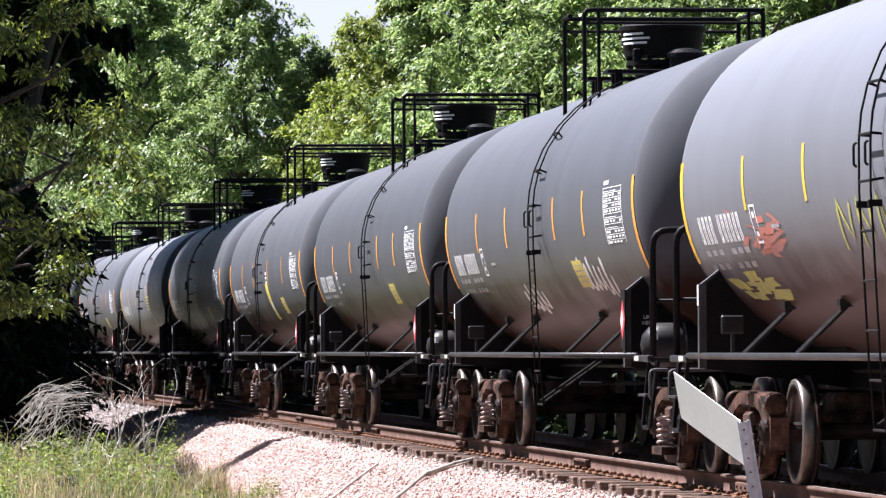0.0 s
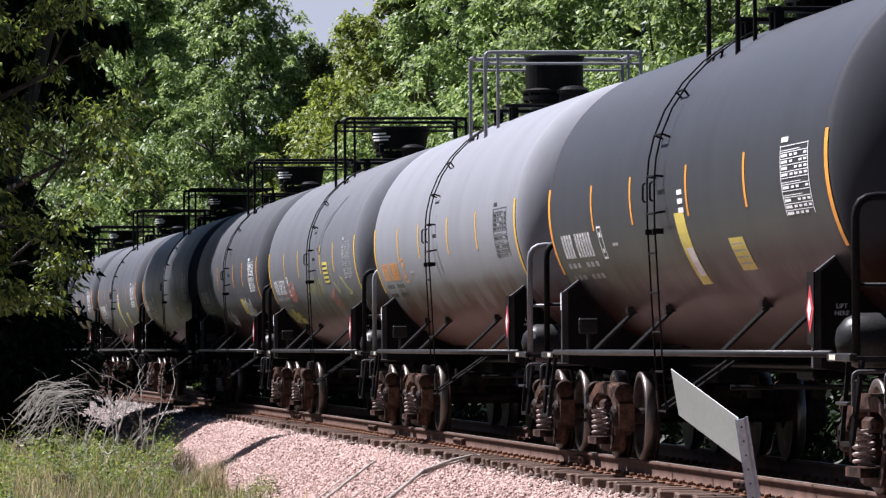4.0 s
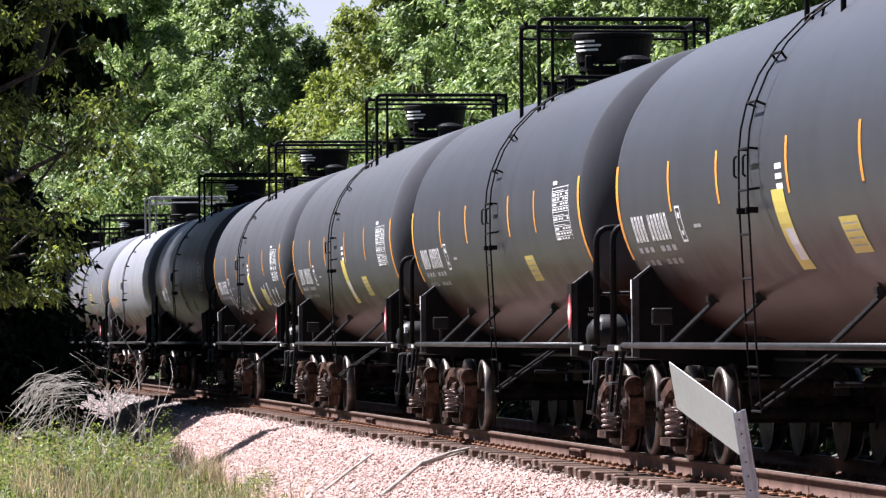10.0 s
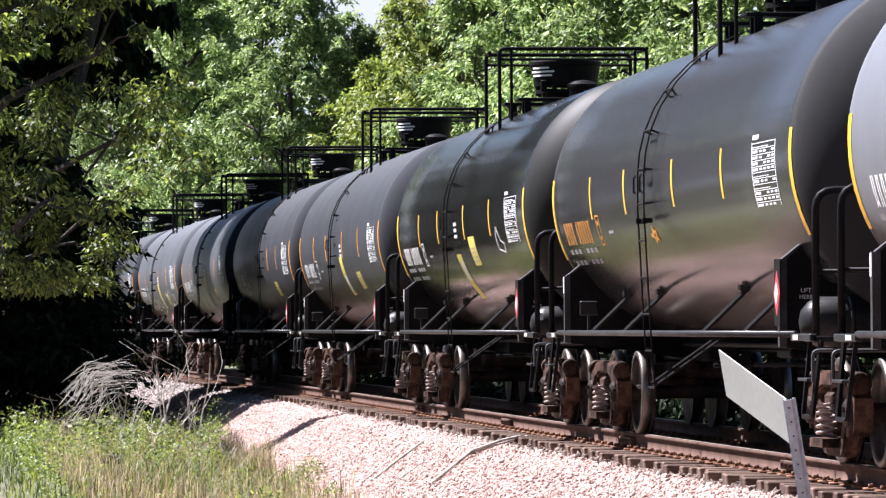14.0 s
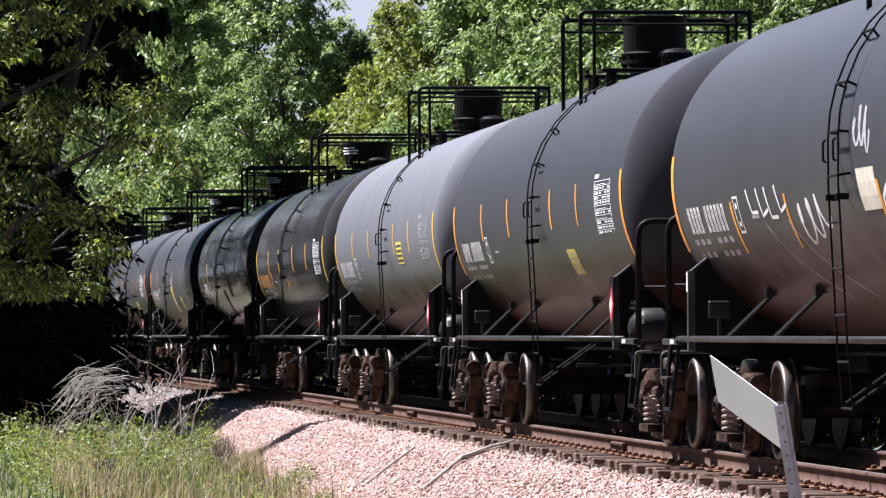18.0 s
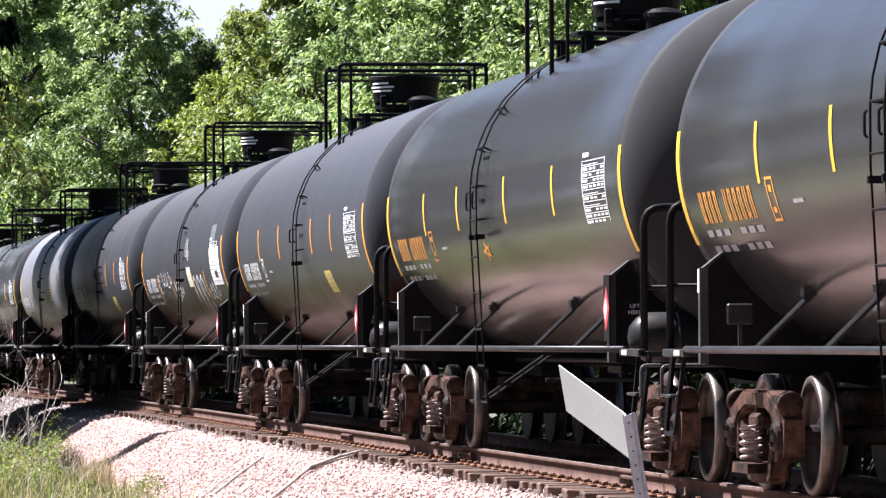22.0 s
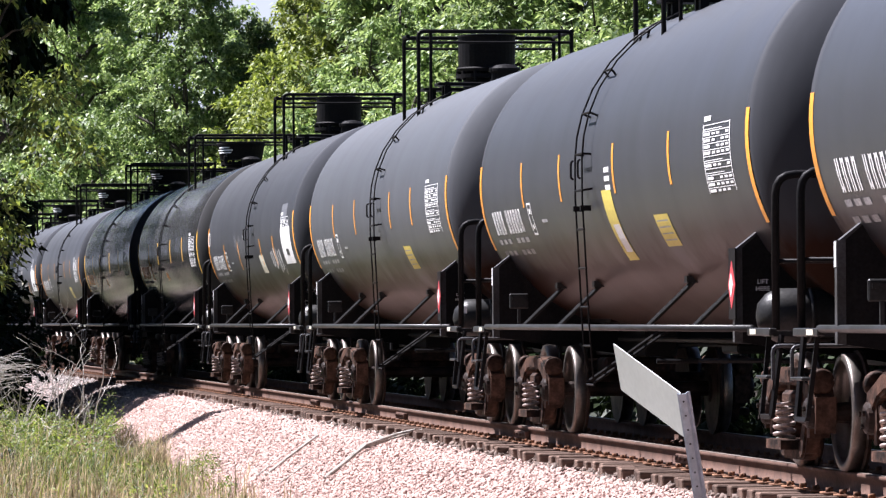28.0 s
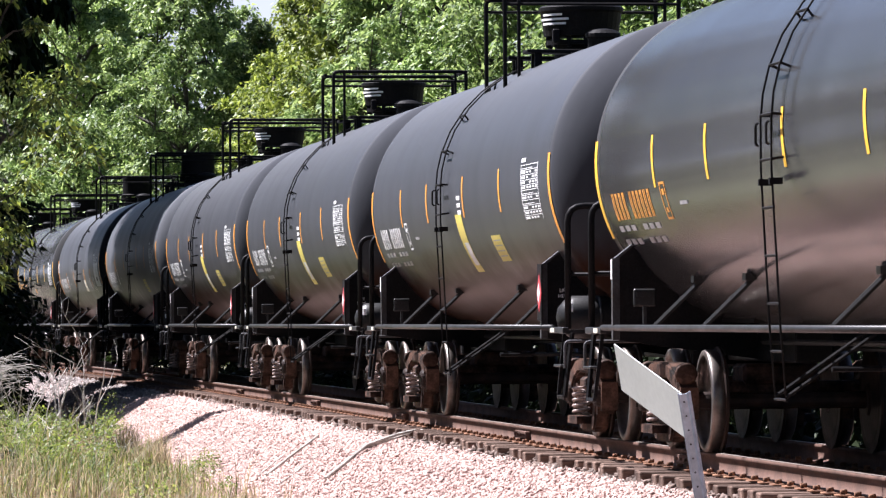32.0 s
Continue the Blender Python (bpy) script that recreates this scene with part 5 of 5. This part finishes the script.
stick([(-9.2, 2.75, 0.0), (-8.9, 2.5, 0.02), (-8.2, 2.2, 0.0)], 0.012, "thin dead stick on the ballast")
stick([(-12.4, 2.75, 0.0), (-12.1, 2.3, 0.02), (-11.7, 1.95, 0.0)], 0.010, "thin dead stick on the ballast")


def weeds(name, count, s0, s1, u0, u1, h0, h1, material, seed, label, thick=0.012):
    r = np.random.default_rng(seed)
    s, u = r.uniform(s0, s1, count), r.uniform(u0, u1, count)
    keep = np.sin(s * 0.9 + u * 2.1 + seed) + np.sin(s * 2.3 - u * 1.7) + r.normal(size=count) * 0.8 > -0.7
    s, u = s[keep], u[keep]
    n = len(s)
    p = on_line(s, u, 0.0)
    p[:, 2] = np.interp(u, [1.3, 1.95, 3.2, 3.5, 4.2, 6, 9], [-0.215, -0.28, -1.16, -1.3, -1.25, -1.15, -1.0]) - 0.03
    h = (r.uniform(h0, h1, n) * (0.75 + 0.45 * np.sin(s * 1.3 + 2 * u) * np.sin(s * 0.47 - u)))[:, None]
    a = r.uniform(0, 2 * math.pi, n)
    lean = np.stack([np.cos(a), np.sin(a), 0 * a], 1) * r.uniform(0.1, 0.75, (n, 1)) * h
    side = np.stack([-np.sin(a), np.cos(a), 0 * a], 1) * thick * r.uniform(0.6, 1.5, (n, 1))
    up = np.array([0, 0, 1.0])
    mid, tip = p + lean * 0.35 + up * h * 0.65, p + lean + up * h * r.uniform(0.75, 1, (n, 1))
    v = np.stack([p - side, p + side, mid + side * 0.7, mid - side * 0.7, tip + side * 0.1, tip - side * 0.1], 1).reshape(-1, 3)
    b = np.arange(n)[:, None] * 6
    f = np.concatenate([b + np.array([0, 1, 2, 3]), b + np.array([3, 2, 4, 5])])
    return tagged(mesh_part(name, v, f, material), label, "grass", kind="stuff")


weeds("tall_weeds", 7000, -6, 22, 3.3, 5.5, 0.3, 0.75, GRASS, 35, "tall dark green weeds beside the ballast", 0.006)
weeds("green_weeds", 20000, -25, 42, 3.15, 7.5, 0.1, 0.45, GRASS, 31, "rank green grass and weeds beside the ballast", 0.007)
weeds("dry_grass", 16000, -20, 36, 3.1, 6.5, 0.2, 0.7, STRAW, 32, "dry straw-coloured grass among the weeds", 0.005)
# blades coloured near black for the shade behind the cars
weeds("far_side_grass", 6000, -45, 60, -5.6, -3.2, 0.2, 0.6, LEAFK, 33, "grass on the far side, blades near black for shade", 0.02)


def dead_shrub(s, u, height, seed, stems, label, spread=0.5):
    r = random.Random(seed)
    bm = bmesh.new()
    base = Vector(on_line(s, u, bank_z(u) - 0.05))

    def grow(p, d, length, rad, depth):
        pts = [p]
        for i in range(4):
            d = (d + Vector((r.gauss(0, 0.16), r.gauss(0, 0.16), r.gauss(0.02, 0.1)))).normalized()
            pts.append(pts[-1] + d * length / 4)
        tube(bm, pts, rad, 5, 0.45)
        if depth:
            for i in range(2):
                q = pts[r.randint(1, 4)]
                grow(q, (d + Vector((r.gauss(0, 0.6), r.gauss(0, 0.6), r.gauss(0.1, 0.35)))).normalized(), length * r.uniform(0.35, 0.6), rad * 0.5, depth - 1)

    for _ in range(stems):
        grow(base + Vector((r.gauss(0, 0.12), r.gauss(0, 0.3), 0)), Vector((r.gauss(0, spread), r.gauss(0, spread), 1)).normalized(), height * r.uniform(0.65, 1), 0.0165, 2)
    return tagged(part("dead_shrub", bm, TWIG, None, label), category="shrub")


def broadleaf(name, count, s0, s1, u0, u1, material, seed, label, top=0.4, size=0.085):
    r = np.random.default_rng(seed)
    s, u = r.uniform(s0, s1, count), r.uniform(u0, u1, count)
    c = on_line(s, u, 0.0)
    c[:, 2] = np.interp(u, [1.42, 1.9, 3.2, 3.5, 4.2, 6, 9], [-0.31, -0.40, -1.18, -1.3, -1.25, -1.15, -1.0]) + r.uniform(0.08, 1.0, count) ** 1.3 * top * (0.55 + 0.45 * np.sin(s * 1.7 + u * 2.3))
    return tagged(leaves(name, c, r.uniform(0.08, 0.25, count), 30, size, material, None, seed, 0.3), label, "weeds", kind="stuff")


broadleaf("broadleaf_weeds", 300, -14, 34, 3.15, 7.0, WEED, 51, "leafy green weeds growing among the grass", 0.4, 0.05)
broadleaf("weed_mound", 700, 2, 22, 3.7, 6.9, WEED, 53, "bushy green weeds heaped beside the ballast", 0.75, 0.075)
broadleaf("green_tuft", 60, 17.5, 20.5, 2.85, 3.5, WEED, 54, "upright green weed tuft at the foot of the ballast", 0.8, 0.06)
broadleaf("yellow_green_tuft", 60, 19, 25, 3.9, 4.9, LEAFY, 55, "yellow-green leafy weed tuft", 0.9, 0.07)
broadleaf("low_green_patch", 70, 4.5, 8, 2.95, 3.5, WEED, 56, "fresh green weed patch at the foot of the ballast", 0.35, 0.045)
broadleaf("small_green_patch", 34, -4.4, -2.4, 2.85, 3.25, WEED, 57, "small fresh green weed patch on the ballast edge", 0.25, 0.045)
weeds("straw_patch", 5200, 2, 13, 3.05, 4.4, 0.3, 0.75, STRAW, 36, "patch of dry straw-coloured grass", 0.005)
weeds("tall_straw", 900, 2, 24, 3.2, 6.4, 0.6, 1.15, STRAW, 37, "tall thin dry grass stalks", 0.004)
broadleaf("pale_weeds", 50, -16, 20, 3.1, 5.0, LEAFY, 52, "yellow-green weeds at the foot of the ballast", 0.4, 0.06)
for k in range(9):
    a = k * 0.75
    base = Vector(on_line(3.6, 5.6, -1.17))
    bm = bmesh.new()
    tip = Vector((math.cos(a) * 0.24, math.sin(a) * 0.24, 0.2 + 0.1 * math.sin(k * 2.1)))
    side = Vector((-math.sin(a), math.cos(a), 0)) * 0.075
    ribs = [base + tip * t + Vector((0, 0, 0.16 * math.sin(math.pi * t) + 0.05)) for t in (0, 0.35, 0.7, 1.0)]
    rows = [[bm.verts.new(p - side * w), bm.verts.new(p + Vector((0, 0, -0.02))), bm.verts.new(p + side * w)] for p, w in zip(ribs, (0.25, 1.0, 0.8, 0.08))]
    for p, q in zip(rows, rows[1:]):
        for j in (0, 1):
            bm.faces.new((p[j], p[j + 1], q[j + 1], q[j]))
    if k == 0:
        dock = tagged(new("dock_plant"), "dark broad-leaved plant among the grass", "plant")
    part("leaf", bm, LEAFD, dock)
for place, u, height, seed, stems, spread in ((15, 4.4, 2.2, 41, 4, 0.28), (14.2, 4.1, 1.6, 42, 3, 0.4), (16.5, 3.7, 2.3, 43, 3, 0.16), (17.5, 4.7, 1.5, 48, 3, 0.4), (12, 5.2, 1.3, 45, 3, 0.5),
                                              (17, 6.0, 1.2, 46, 3, 0.6), (8, 3.9, 1.0, 44, 3, 0.4), (5, 3.5, 0.9, 47, 3, 0.4)):
    dead_shrub(place, u, height, seed, stems, "bare bleached shrub with thin dead stems", spread)
r = random.Random(9)
brush = tagged(new("brush_pile"), "heap of grey bleached dead branches with drooping twigs", "brush pile")
centre = Vector(on_line(22.0, 4.9, -1.2))
for i in range(120):
    bm = bmesh.new()
    if i < 50:
        # long pale branches lying one over another, their tips to the track side
        a = centre + Vector((r.gauss(-0.1, 0.22), r.gauss(0, 0.6), 1.5 + r.gauss(0, 0.16)))
        d = Vector((r.uniform(0.5, 1.0), r.uniform(-0.7, 0.5), r.uniform(-0.05, 0.3)))
        path = [a - d * r.uniform(0.3, 0.8) + Vector((0, 0, -r.uniform(0.1, 0.5))), a - d * 0.2 + Vector((0, 0, r.gauss(0, 0.03))), a + d * 0.3, a + d * r.uniform(0.5, 0.8) + Vector((0, 0, r.gauss(-0.08, 0.06)))]
        tube(bm, bent(path, 0.08, 2), r.uniform(0.005, 0.014), 5, 0.3)
    else:
        # a tangle of thin twigs below them
        p = centre + Vector((r.gauss(0.0, 0.42), r.gauss(0, 0.7), r.uniform(0.3, 1.45)))
        d = Vector((r.gauss(-0.3, 0.6), r.gauss(0, 0.4), r.gauss(-0.35, 0.5))).normalized()
        path = [p]
        for _ in range(4):
            d = (d + Vector((r.gauss(0, 0.25), r.gauss(0, 0.2), r.gauss(-0.08, 0.2)))).normalized()
            path.append(path[-1] + d * r.uniform(0.12, 0.3))
            path[-1].z = max(path[-1].z, -1.15)
        tube(bm, path, r.uniform(0.004, 0.009), 5, 0.4)
    part("dead_branch", bm, TWIG, brush)


# ---- motion of the train ----
def motions():
    for car, middle in CARS:
        rows = []
        for i in range(33):
            s = middle + travel(i)
            a, b = Vector(on_line(s - PIN)), Vector(on_line(s + PIN))
            d = b - a
            rows.append((i, Matrix.Translation((a + b) / 2) @ Matrix.Rotation(math.atan2(-d.x, d.y), 4, "Z")))
        walk(car, rows)
    spin = {}
    for car, middle in CARS:
        for tr in [o for o in car.children if o.name.startswith("truck")]:
            for axle in [o for o in tr.children if o.name.startswith("axle")]:
                y = round(axle.matrix_basis.translation.y, 2)
                if y not in spin:
                    walk(axle, [(i / FPS, Matrix.Translation((0, y, 0.457)) @ Matrix.Rotation(-travel(i / FPS) / 0.457, 4, "X")) for i in range(32 * FPS + 1)])
                    spin[y] = axle.animation_data
                else:
                    axle.rotation_mode = "QUATERNION"
                    axle.animation_data_create()
                    axle.animation_data.action = spin[y].action
                    axle.animation_data.action_slot = spin[y].action_slot


motions()
